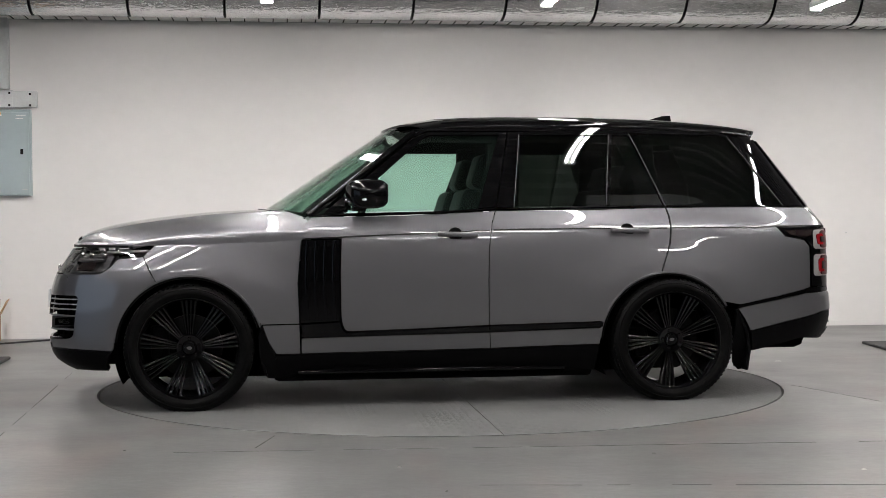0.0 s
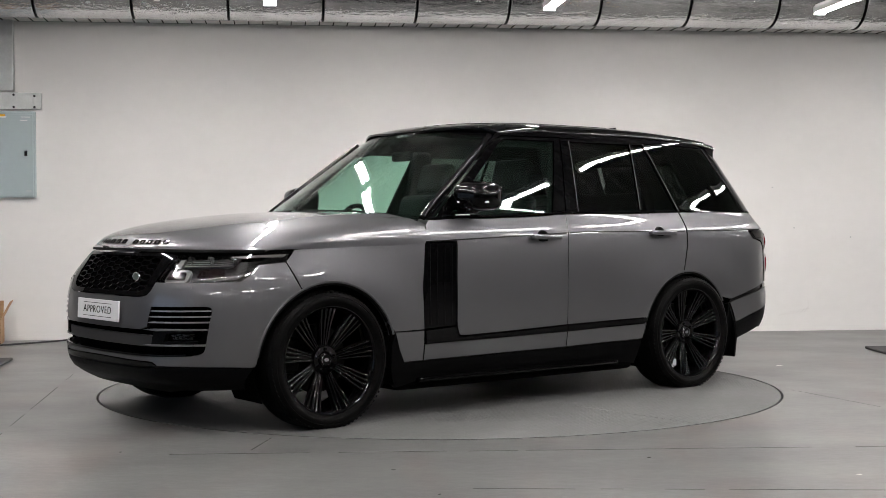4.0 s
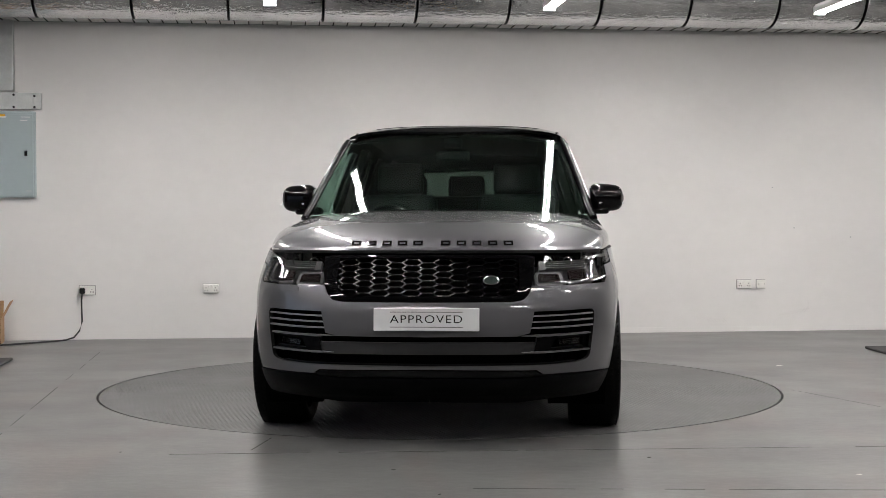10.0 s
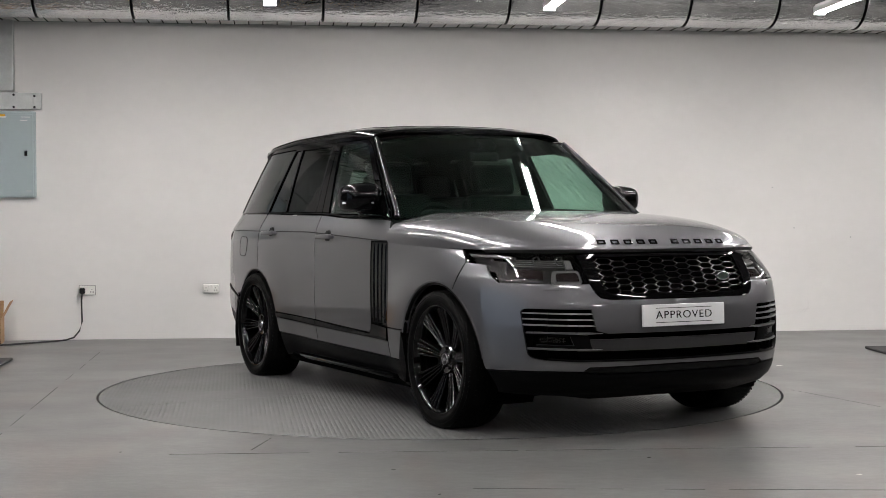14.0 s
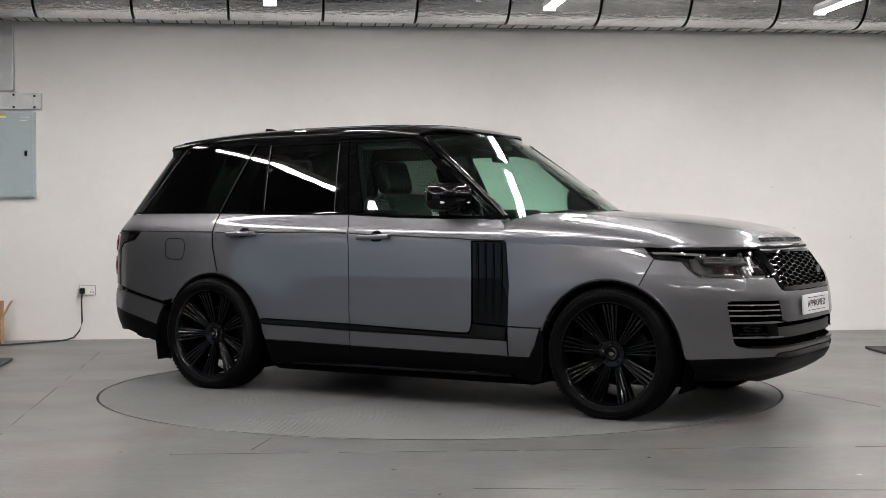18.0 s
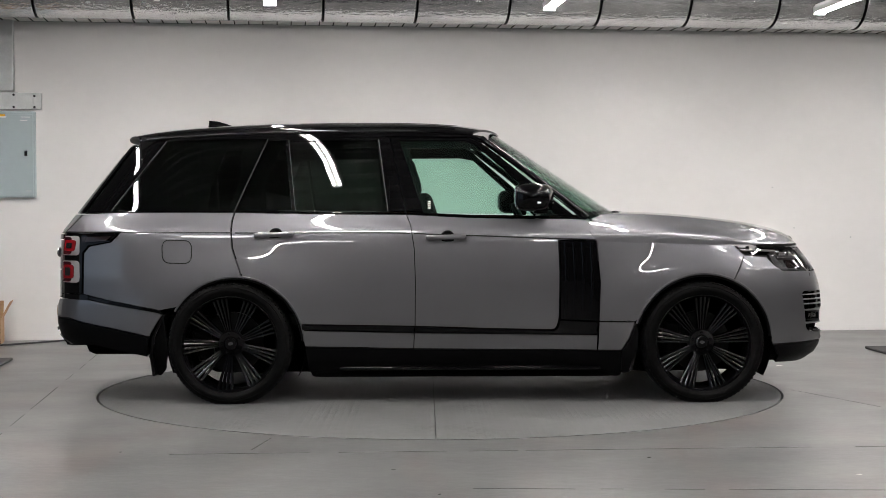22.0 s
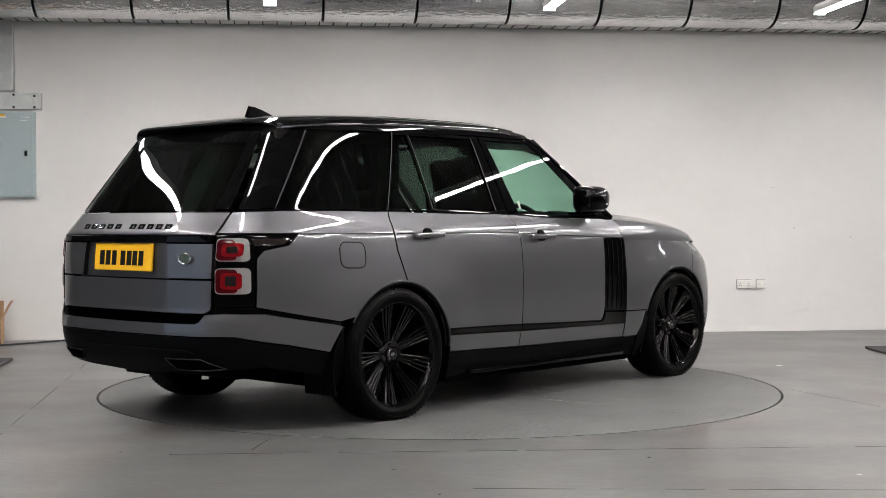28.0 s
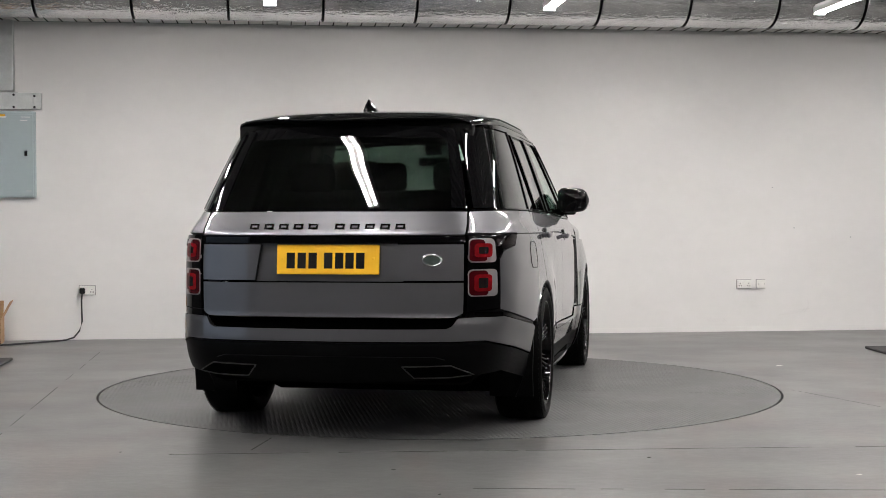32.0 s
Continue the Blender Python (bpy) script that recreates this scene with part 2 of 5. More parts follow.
def tube(points, radius, bm=None, seg=8, flat=1.0):
    """A round bar along points."""
    bm = bm or bmesh.new()
    pts = [Vector(p) for p in points]
    rings = []
    for i, p in enumerate(pts):
        d = (pts[min(i + 1, len(pts) - 1)] - pts[max(i - 1, 0)]).normalized()
        ref = Vector((0, 0, 1)) if abs(d.z) < 0.9 else Vector((1, 0, 0))
        s = d.cross(ref).normalized()
        t = s.cross(d)
        rings.append([bm.verts.new(p + radius * (math.cos(2 * math.pi * k / seg) * s + flat * math.sin(2 * math.pi * k / seg) * t)) for k in range(seg)])
    for a, b in zip(rings, rings[1:]):
        for k in range(seg):
            bm.faces.new((a[k], a[(k + 1) % seg], b[(k + 1) % seg], b[k]))
    bm.faces.new(rings[0][::-1]), bm.faces.new(rings[-1])
    bmesh.ops.recalc_face_normals(bm, faces=bm.faces[:])
    return bm


def curve(*pts):
    """A smooth function through (x, y) points, flat beyond its ends."""
    xs, ys = [p[0] for p in pts], [p[1] for p in pts]
    n = len(xs)
    d = [(ys[i + 1] - ys[i]) / (xs[i + 1] - xs[i]) for i in range(n - 1)]
    k = [d[0]] + [0.0 if d[i - 1] * d[i] <= 0 else 2 * d[i - 1] * d[i] / (d[i - 1] + d[i]) for i in range(1, n - 1)] + [d[-1]]

    def f(x):
        if x <= xs[0]:
            return ys[0]
        if x >= xs[-1]:
            return ys[-1]
        i = 0
        while xs[i + 1] < x:
            i += 1
        h = xs[i + 1] - xs[i]
        t = (x - xs[i]) / h
        return ((1 + 2 * t) * (1 - t) ** 2 * ys[i] + t * (1 - t) ** 2 * h * k[i] + t * t * (3 - 2 * t) * ys[i + 1] + t * t * (t - 1) * h * k[i + 1])
    return f


def rounded(pts, seg=5):
    """A closed outline of (u, v) or (u, v, radius): corners with a radius become arcs."""
    out, n = [], len(pts)
    for i, p in enumerate(pts):
        if len(p) < 3 or not p[2]:
            out.append((p[0], p[1]))
            continue
        c, a, b = Vector(p[:2]), Vector(pts[i - 1][:2]), Vector(pts[(i + 1) % n][:2])
        da, db = a - c, b - c
        r = min(p[2], da.length * 0.49, db.length * 0.49)
        q0, q1 = c + da.normalized() * r, c + db.normalized() * r
        for s in range(seg + 1):
            t = s / seg
            q = (1 - t) ** 2 * q0 + 2 * t * (1 - t) * c + t * t * q1
            out.append((q.x, q.y))
    return out


def inset(poly, d, su, sv):
    """The outline drawn in by d metres; edges on u = 0 stay."""
    if not d:
        return poly
    pts = [Vector((u * su, v * sv)) for u, v in poly]
    area = sum(a.x * b.y - b.x * a.y for a, b in zip(pts, pts[1:] + pts[:1]))
    sg = 1 if area > 0 else -1
    out, n = [], len(pts)
    for i, p in enumerate(pts):
        a, b = pts[i - 1], pts[(i + 1) % n]
        e0, e1 = (p - a), (b - p)
        if e0.length < 1e-7 or e1.length < 1e-7:
            out.append((p.x / su, p.y / sv))
            continue
        n0, n1 = (Vector((-e.y, e.x)).normalized() * sg for e in (e0, e1))
        if abs(p.x) < 1e-6 and abs(a.x) < 1e-6:
            n0 = Vector((0, 0))
        if abs(p.x) < 1e-6 and abs(b.x) < 1e-6:
            n1 = Vector((0, 0))
        m = n0 + n1
        if m.length < 1e-6:
            out.append((p.x / su, p.y / sv))
            continue
        if n0.length and n1.length:
            m = m.normalized() / max(0.5, m.normalized().dot(n0))
        q = p + m * d
        out.append((q.x / su, q.y / sv))
    return out


def patch(name, poly, lift, du, dv, material, parent=None, label="", thick=0.012, off=0.0, gap=0.0028, su=1.0, sv=1.0, mirror=False, shadow=True):
    """A panel: an outline in (u, v), laid on the surface lift(u, v) and given thickness inwards."""
    outline = inset(rounded(poly), gap, su, sv)
    bm = bmesh.new()
    f = bm.faces.new([bm.verts.new((u, v, 0)) for u, v in outline])
    for axis, step in ((0, du), (1, dv)):
        lo, hi = min(p[axis] for p in outline), max(p[axis] for p in outline)
        k = math.floor(lo / step) + 1
        while k * step < hi:
            no = (1, 0, 0) if axis == 0 else (0, 1, 0)
            co = [0, 0, 0]
            co[axis] = k * step
            bmesh.ops.bisect_plane(bm, geom=bm.verts[:] + bm.edges[:] + bm.faces[:], dist=1e-6, plane_co=co, plane_no=no)
            k += 1
    bmesh.ops.triangulate(bm, faces=[f for f in bm.faces if len(f.verts) > 4])
    bm.verts.index_update()
    e = 1e-4
    place, norm = [], []
    for v in bm.verts:
        u, w = v.co.x, v.co.y
        p = Vector(lift(u, w))
        n = (Vector(lift(u + e, w)) - Vector(lift(u - e, w))).cross(Vector(lift(u, w + e)) - Vector(lift(u, w - e)))
        n = n.normalized() if n.length > 1e-14 else Vector((0, 0, 1))
        if n.dot(p - Vector((max(-1.2, min(1.0, p.x)) * 0.9, 0, 0.75))) < 0:
            n.negate()
        place.append(p + n * off), norm.append(n)
    verts, faces, loops, smooth, slot = [], [], [], [], []
    for side in ((1, -1) if mirror else (1,)):
        base = len(verts)
        fl = Vector((1, side, 1))
        pl, nl = [p * fl for p in place], [n * fl for n in norm]
        n0 = len(pl)
        verts += pl + [p - n * thick for p, n in zip(pl, nl)]
        for f in bm.faces:
            ids = [v.index for v in f.verts]
            fn = (pl[ids[1]] - pl[ids[0]]).cross(pl[ids[2]] - pl[ids[0]])
            if len(ids) > 3:
                fn += (pl[ids[2]] - pl[ids[0]]).cross(pl[ids[3]] - pl[ids[0]])
            if fn.dot(nl[ids[0]]) < 0:
                ids.reverse()
            faces.append([base + i for i in ids])
            loops += [nl[i] for i in ids]
            faces.append([base + n0 + i for i in reversed(ids)])
            loops += [-nl[i] for i in reversed(ids)]
            smooth += [True, True]
            slot += [0, 0]
            edge = {frozenset((a.verts[0].index, a.verts[1].index)) for a in f.edges if len(a.link_faces) == 1}
            for a, b in zip(ids, ids[1:] + ids[:1]):
                if frozenset((a, b)) in edge:
                    faces.append([base + b, base + a, base + n0 + a, base + n0 + b])
                    loops += [Vector((0, 0, 0))] * 4
                    smooth.append(False)
                    # edges of painted panels go black, so the shut lines look shaded
                    slot.append(1 if material is PAINT else 0)
    bm.free()
    me = bpy.data.meshes.new(name)
    me.from_pydata(verts, [], faces)
    me.polygons.foreach_set("use_smooth", smooth)
    me.materials.append(material)
    if material is PAINT:
        me.materials.append(INK_GAP)
        me.polygons.foreach_set("material_index", slot)
    me.normals_split_custom_set([tuple(n) for n in loops])
    ob = new(name, me)
    ob.parent = parent
    ob.visible_shadow = shadow
    return tagged(ob, label) if label else ob


# ---- the room ----
def room():
    def slab(name, size, m, material):
        return tagged(part(name, box(size, m), material), kind="structure")

    bm = bmesh.new()
    n, r0 = 96, 2.2640
    inner = [bm.verts.new((r0 * math.cos(2 * math.pi * i / n), r0 * math.sin(2 * math.pi * i / n), 0)) for i in range(n)]
    pit = [bm.verts.new((v.co.x, v.co.y, -0.12)) for v in inner]
    outer = []
    for i in range(n):
        a = 2 * math.pi * i / n
        k = 1 / max(abs(math.cos(a)), abs(math.sin(a)))
        outer.append(bm.verts.new((32 * k * math.cos(a), 32 * k * math.sin(a), 0)))
    for i in range(n):
        j = (i + 1) % n
        bm.faces.new((inner[i], outer[i], outer[j], inner[j]))
        bm.faces.new((pit[i], inner[i], inner[j], pit[j]))
    bm.faces.new(pit)
    bmesh.ops.recalc_face_normals(bm, faces=bm.faces[:])
    tagged(part("floor", bm, FLOOR), "grey painted concrete floor with faint streaks", "floor", kind="structure")
    x0, x1, d, h = -9.0, 21.0, 24.0, 3.75
    tagged(slab("wall_north", (x1 - x0 + 0.4, 0.2, h), ROOM @ pose((x0 + x1) / 2, 0.1, h / 2), WALL), "plain white painted wall with small scuffs", "wall")
    # unseen walls, coloured dark so that gloss surfaces reflect a dim hall
    tagged(slab("wall_south", (x1 - x0 + 0.4, 0.2, h), ROOM @ pose((x0 + x1) / 2, -d - 0.1, h / 2), HALL), "unseen wall, dark grey to stand in for the dim hall", "wall")
    d0, d1, dh = 5.6, 13.6, 3.0             # a wide doorway to the daylight
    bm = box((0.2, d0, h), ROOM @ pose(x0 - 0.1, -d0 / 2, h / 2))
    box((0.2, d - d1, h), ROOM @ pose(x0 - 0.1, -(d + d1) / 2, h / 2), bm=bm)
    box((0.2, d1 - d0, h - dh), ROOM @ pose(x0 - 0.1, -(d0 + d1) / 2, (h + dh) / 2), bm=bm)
    tagged(part("wall_west", bm, HALL), "unseen wall with a wide doorway, dark grey for the dim hall", "wall", kind="structure")
    for dd in (d0 - 0.02, d1 + 0.02):
        tagged(part("trim", box((0.26, 0.08, dh + 0.04), ROOM @ pose(x0 - 0.1, -dd, dh / 2)), GALV), "galvanised steel door jamb", "door frame", kind="structure")
    tagged(slab("wall_east", (0.2, d, h), ROOM @ pose(x1 + 0.1, -d / 2, h / 2), HALL), "unseen wall, dark grey to stand in for the dim hall", "wall")
    # trapezoidal steel deck
    bm = bmesh.new()
    k, pts = 0, []
    y = 0.3
    while y > -d - 0.3:
        pts += [(y, 3.66), (y - 0.12, 3.66), (y - 0.16, 3.60), (y - 0.28, 3.60)]
        y -= 0.32
    rows = [[bm.verts.new(ROOM @ Vector((x, yy, zz))) for yy, zz in pts] for x in (x0, x1)]
    for i in range(len(pts) - 1):
        bm.faces.new((rows[0][i], rows[0][i + 1], rows[1][i + 1], rows[1][i]))
    tagged(part("ceiling", bm, DECK), "grey trapezoidal steel sheet ceiling", "ceiling", kind="structure")
    tagged(part("baseboard", box((x1 - x0, 0.006, 0.05), ROOM @ pose((x0 + x1) / 2, -0.003, 0.025)), WALL), "white painted foot of the wall", "baseboard", kind="structure")


def batten(x, out, turn):
    """A twin-tube ceiling light, with its two chains."""
    root = tagged(new("ceiling_light"), "white twin-tube batten light, switched on", "ceiling light", "ceiling lights")
    root.matrix_basis = ROOM @ pose(x, -out, LIGHT_Z, 0, 0, turn)
    part("housing", box((0.095, 1.5, 0.035), pose(0, 0, 0.062), 0.006), LAMPWHITE, root)
    for s in (-1, 1):
        part("tube", lathe([(0.0, -0.735), (0.014, -0.733), (0.014, 0.733), (0.0, 0.735)], 8, m=pose(s * 0.026, 0, 0.012)), TUBE, root, "lit white fluorescent tube", True)
        part("end_cap", box((0.11, 0.020, 0.075), pose(0, s * 0.752, 0.025), 0.004), LAMPWHITE, root)
        # skirts added to the lamp to hold its light off the upper wall
        side = box((0.002, 1.5, 0.043), pose(s * 0.055, 0, 0.029, 0, s * 16, 0))
        part("reflector", side, LAMPWHITE, root, "white side skirt, added to steer the light down")
        part("hanger", tube([(0, s * 0.5, 0.08), (0, s * 0.5, 0.66)], 0.004, seg=6), GALV, root)


def duct():
    root = tagged(new("air_duct"), "round ventilation duct wrapped in silver foil", "air duct")
    root.matrix_basis = ROOM
    y, z, r, step = -0.55, 3.30, 0.305, 0.866
    xs = [-3.775 - 0.866 * 4 + step * i for i in range(24)]
    for k, (a, b) in enumerate(zip(xs, xs[1:])):
        prof = [(r - 0.012, a + 0.002), (r - 0.003, a + 0.012), (r, a + 0.03), (r + 0.004, a + 0.3), (r + 0.002, a + 0.6), (r, b - 0.03), (r - 0.003, b - 0.012), (r - 0.012, b - 0.002)]
        part("duct_section", lathe(prof, 40, axis="x", m=pose(0, y, z)), DUCTFOIL, root, smooth=True)
        part("joint_band", lathe([(r - 0.004, b - 0.010), (r + 0.003, b - 0.008), (r + 0.003, b + 0.008), (r - 0.004, b + 0.010)], 32, axis="x", m=pose(0, y, z)), SATIN, root, "black joint band", True)


def tray():
    root = tagged(new("cable_tray"), "galvanised wire cable tray along the wall", "cable tray")
    root.matrix_basis = ROOM
    for y in (-0.02, -0.26):
        part("wire", tube([(-7.4, y, 3.03), (9.4, y, 3.03)], 0.004, seg=6), GALV, root)
    part("base", box((17.0, 0.25, 0.004), pose(1.0, -0.14, 3.036)), WHITEPLASTIC, root)
    first = None
    for i in range(126):
        x = -7.0 + 0.135 * i
        if first is None:
            first = part("rung", box((0.010, 0.26, 0.006), Matrix()), INK_GAP, root)
            first.matrix_basis = pose(x, -0.14, 3.0305)
        else:
            again(first, pose(x, -0.14, 3.0305), root)
    bm = box((17.0, 0.012, 0.05), pose(1.0, -0.275, 3.062))
    part("side_rail", bm, GALV, root)


def wall_things():
    # distribution board, its trunking and bracket
    root = tagged(new("electrical_cabinet"), "grey-blue steel electrical cabinet on the wall", "electrical cabinet")
    root.matrix_basis = ROOM @ pose(-4.18, 0, 1.766)
    part("body", box((0.60, 0.07, 0.815), pose(0, -0.035, 0), 0.006), CABINET, root)
    door = part("door", box((0.575, 0.016, 0.775), pose(-0.003, -0.078, -0.008), 0.005), CABINET, root)
    part("lock", box((0.026, 0.012, 0.05), pose(0.219, -0.092, 0.01), 0.004), INK_GAP, door, "black lock")
    part("sticker", box((0.10, 0.002, 0.02), pose(-0.02, -0.0872, 0.368)), YELLOWPLATE, door, "small yellow warning sticker")
    part("sticker", box((0.12, 0.002, 0.012), pose(-0.02, -0.0872, 0.352)), WHITEPLASTIC, door)
    for k in range(2):
        part("mark", box((0.07 if k else 0.085, 0.002, 0.006), pose(0.20 if k else 0.215, -0.0872, 0.352 - k * 0.03)), WHITEPLASTIC, door)
    part("mark", box((0.05, 0.002, 0.008), pose(0.245, -0.0872, -0.345)), GALV, door)
    root = tagged(new("cable_trunking"), "galvanised steel cable trunking above the cabinet", "cable trunking")
    root.matrix_basis = ROOM
    part("riser", box((0.34, 0.09, 1.05), pose(-4.245, -0.045, 2.89), 0.003), GALV, root)
    part("elbow", box((0.36, 0.058, 0.165), pose(-4.225, -0.029, 2.275), 0.003), GALV, root)
    part("stub", box((0.225, 0.05, 0.155), pose(-3.935, -0.025, 2.271), 0.003), GALV, root)
    part("joint_cover", box((0.20, 0.052, 0.15), pose(-3.995, -0.030, 2.271), 0.002), GALV, root)
    for x, z in ((-4.10, 2.455), (-4.075, 2.33), (-4.075, 2.215), (-3.885, 2.32), (-3.885, 2.215)):
        part("bolt", lathe([(0.0, -0.006), (0.011, -0.004), (0.012, 0.004)], 10, m=pose(x, -0.060 if z < 2.4 else -0.052, z)), STEEL, root)

    def socket(x, z, wide, sockets=True):
        s = tagged(new("wall_socket"), "white plastic double wall socket" if sockets else "white plastic single wall switch", "wall socket", "wall sockets")
        s.matrix_basis = ROOM @ pose(x, 0, z)
        part("face_plate", box((wide, 0.024, 0.085), pose(0, -0.022, 0), 0.005), WHITEPLASTIC, s)
        # slightly larger grey box, its edge painting the plate's shadow on the wall
        part("back_box", box((wide + 0.008, 0.010, 0.093), pose(0, -0.005, 0)), SOCKET_SHADE, s, "grey back box")
        if not sockets:
            part("switch", box((0.045, 0.01, 0.03), pose(0, -0.037, 0), 0.003), WHITEPLASTIC, s)
            for k in (-1, 1):
                part("screw", lathe([(0.0, -0.003), (0.004, -0.001), (0.004, 0.002)], 8, m=pose(k * 0.032, -0.035, 0)), STEEL, s)
            return s
        for k in (-1, 1):
            part("switch", box((0.016, 0.01, 0.022), pose(k * 0.016, -0.036, 0.018), 0.002), WHITEPLASTIC, s)
            for dx, dz in ((0, 0.012), (-0.011, -0.012), (0.011, -0.012)):
                part("slot", box((0.007, 0.004, 0.010), pose(k * 0.045 + dx, -0.0345, dz - 0.004)), INK_GAP, s)
        return s

    socket(-3.413, 0.473, 0.147), socket(-2.247, 0.481, 0.147), socket(3.087, 0.481, 0.147), socket(3.264, 0.482, 0.088, False)
    for x, z in ((3.39, 1.461), (4.22, 0.953), (3.62, 1.05)):
        n = part("wall_fixing", lathe([(0.0, -0.008), (0.007, -0.006), (0.008, 0.002)], 8), GALV)
        n.matrix_basis = ROOM @ pose(x, 0, z)
        tagged(n, "small grey screw fixing in the white wall", "wall fixing", "wall fixings")
    root = tagged(new("power_cable"), "black power cable plugged into the wall socket, trailing on the floor", "power cable")
    root.matrix_basis = ROOM
    part("plug", box((0.05, 0.045, 0.055), pose(-3.456, -0.055, 0.468), 0.012), INK_GAP, root)
    pts = [(-3.456, -0.06, 0.445), (-3.462, -0.07, 0.38), (-3.46, -0.075, 0.28), (-3.455, -0.08, 0.18), (-3.48, -0.09, 0.09), (-3.53, -0.11, 0.03),
           (-3.60, -0.16, 0.010), (-3.72, -0.27, 0.008), (-3.9, -0.42, 0.008), (-4.2, -0.66, 0.008), (-4.8, -0.9, 0.008)]
    part("lead", tube(pts, 0.008, seg=8), CABLE, root, smooth=True)
    # cardboard box with open flaps
    root = tagged(new("cardboard_box"), "open brown cardboard box on the floor by the wall", "cardboard box")
    root.matrix_basis = ROOM @ pose(-4.37, -0.30, 0, 0, 0, 6)
    w, d, h = 0.44, 0.36, 0.24
    part("base", box((w, d, 0.006), pose(0, 0, 0.003)), CARD, root)
    for sx, sy in ((1, 0), (-1, 0), (0, 1), (0, -1)):
        part("side", box((0.006 if sx else w, 0.006 if sy else d - 0.014, h), pose(sx * (w / 2 - 0.003), sy * (d / 2 - 0.003), h / 2 + 0.004)), CARD, root)
        m = pose(sx * w / 2, sy * d / 2, h) @ (pose(0, 0, 0, 0, 28 * sx, 0) if sx else pose(0, 0, 0, -35 * sy, 0, 0))
        part("flap", box((0.006 if sx else w - 0.02, 0.006 if sy else d - 0.02, 0.17), m @ pose(0, 0, 0.085)), CARD, root)
    bm = bmesh.new()
    for i in range(7):
        x = 3.46 + 0.045 * i
        tube([(x, 0, 0.155 + 0.006 * i), (x + 0.05, 0, 0.185 + 0.008 * i)], 0.004, bm, 6, 0.4)
    tube([(3.74, 0, 0.21), (3.77, 0, 0.24), (3.775, 0, 0.28), (3.765, 0, 0.31)], 0.004, bm, 6, 0.4)
    n = part("wall_scuff", bm, SCUFF)
    n.matrix_basis = ROOM
    tagged(n, "faint grey scuff mark on the white wall", "wall scuff", "wall scuffs")
    bm = bmesh.new()
    for i in range(6):
        x = 2.70 + 0.034 * i
        tube([(x, 0, 0.135 + 0.004 * (i % 2)), (x + 0.045, 0, 0.105 - 0.004 * (i % 3))], 0.0035, bm, 6, 0.4)
    n = part("wall_scuff", bm, SCUFF)
    n.matrix_basis = ROOM
    tagged(n, "faint grey scuff mark on the white wall", "wall scuff", "wall scuffs")
    # floor mats or ramps at both edges
    for m, lab in ((ROOM @ pose(-4.30, -2.28, 0.012), "black rubber mat lying on the floor"), (ROOM @ pose(3.98, -2.63, 0.012, 0, 0, -6), "black rubber mat lying on the floor")):
        ob = part("floor_mat", box((1.10, 0.66 if m.translation.x < 0 else 1.2, 0.024), Matrix(), 0.008), MATBLACK)
        ob.matrix_basis = m
        tagged(ob, lab, "floor mat", "floor mats")


def floor_marks():
    """Joint lines in the concrete, broken where paint has filled them, and a few small flecks."""
    rng = random.Random(7)

    def line(x0, y0, x1, y1, wide, label):
        bm = bmesh.new()
        a, b = Vector((x0, y0, 0)), Vector((x1, y1, 0))
        turn = math.degrees(math.atan2(y1 - y0, x1 - x0))
        t = 0.0
        while t < 1.0:
            n = min(1.0, t + rng.uniform(0.04, 0.16))
            p, q = a.lerp(b, t), a.lerp(b, n)
            drift = rng.uniform(-0.003, 0.003)
            box(((q - p).length, wide * rng.uniform(0.25, 0.75), 0.0012), pose((p.x + q.x) / 2, (p.y + q.y) / 2 + drift, 0.0007, 0, 0, turn), bm=bm)
            t = n + (rng.uniform(0.01, 0.09) if rng.random() < 0.6 else 0.0)
        tagged(part("trim", bm, JOINT), label, "floor joint", kind="structure")

    joint = "thin dark joint line in the concrete floor"
    line(-2.27, -2.42, -2.98, 2.75, 0.007, joint)
    line(0.15, -3.55, 2.3, -3.61, 0.007, joint)
    line(-1.3, -2.69, 2.3, -2.49, 0.005, joint)
    line(2.33, -0.21, 2.67, -1.09, 0.003, "fine crack in the concrete floor")
    line(-0.92, -2.57, -0.87, -2.20, 0.010, "fine crack in the concrete floor")
    for x, y, size, turn, m, label in ((-0.20, -3.11, 0.024, 10, JOINT, "small dark fleck on the floor"), (0.01, -3.67, 0.022, 60, JOINT, "small dark fleck on the floor"), (1.00, -2.80, 0.020, 0, JOINT, "small dark fleck on the floor"),
                                       (-1.55, -2.62, 0.016, 30, JOINT, "small dark fleck on the floor"), (1.86, -3.25, 0.026, 5, WHITEPLASTIC, "small white fleck on the floor"), (2.62, 1.30, 0.055, -4, WHITEPLASTIC, "small white fleck on the floor")):
        n = part("floor_fleck", lathe([(0.0, 0.0025), (0.35, 0.0020), (0.5, 0.0)], 9, axis="z", m=Matrix.Diagonal((size, size * 0.5, 1, 1))), m)
        n.matrix_basis = pose(x, y, 0.0, 0, 0, turn)
        tagged(n, label, "fleck", "flecks on the floor")


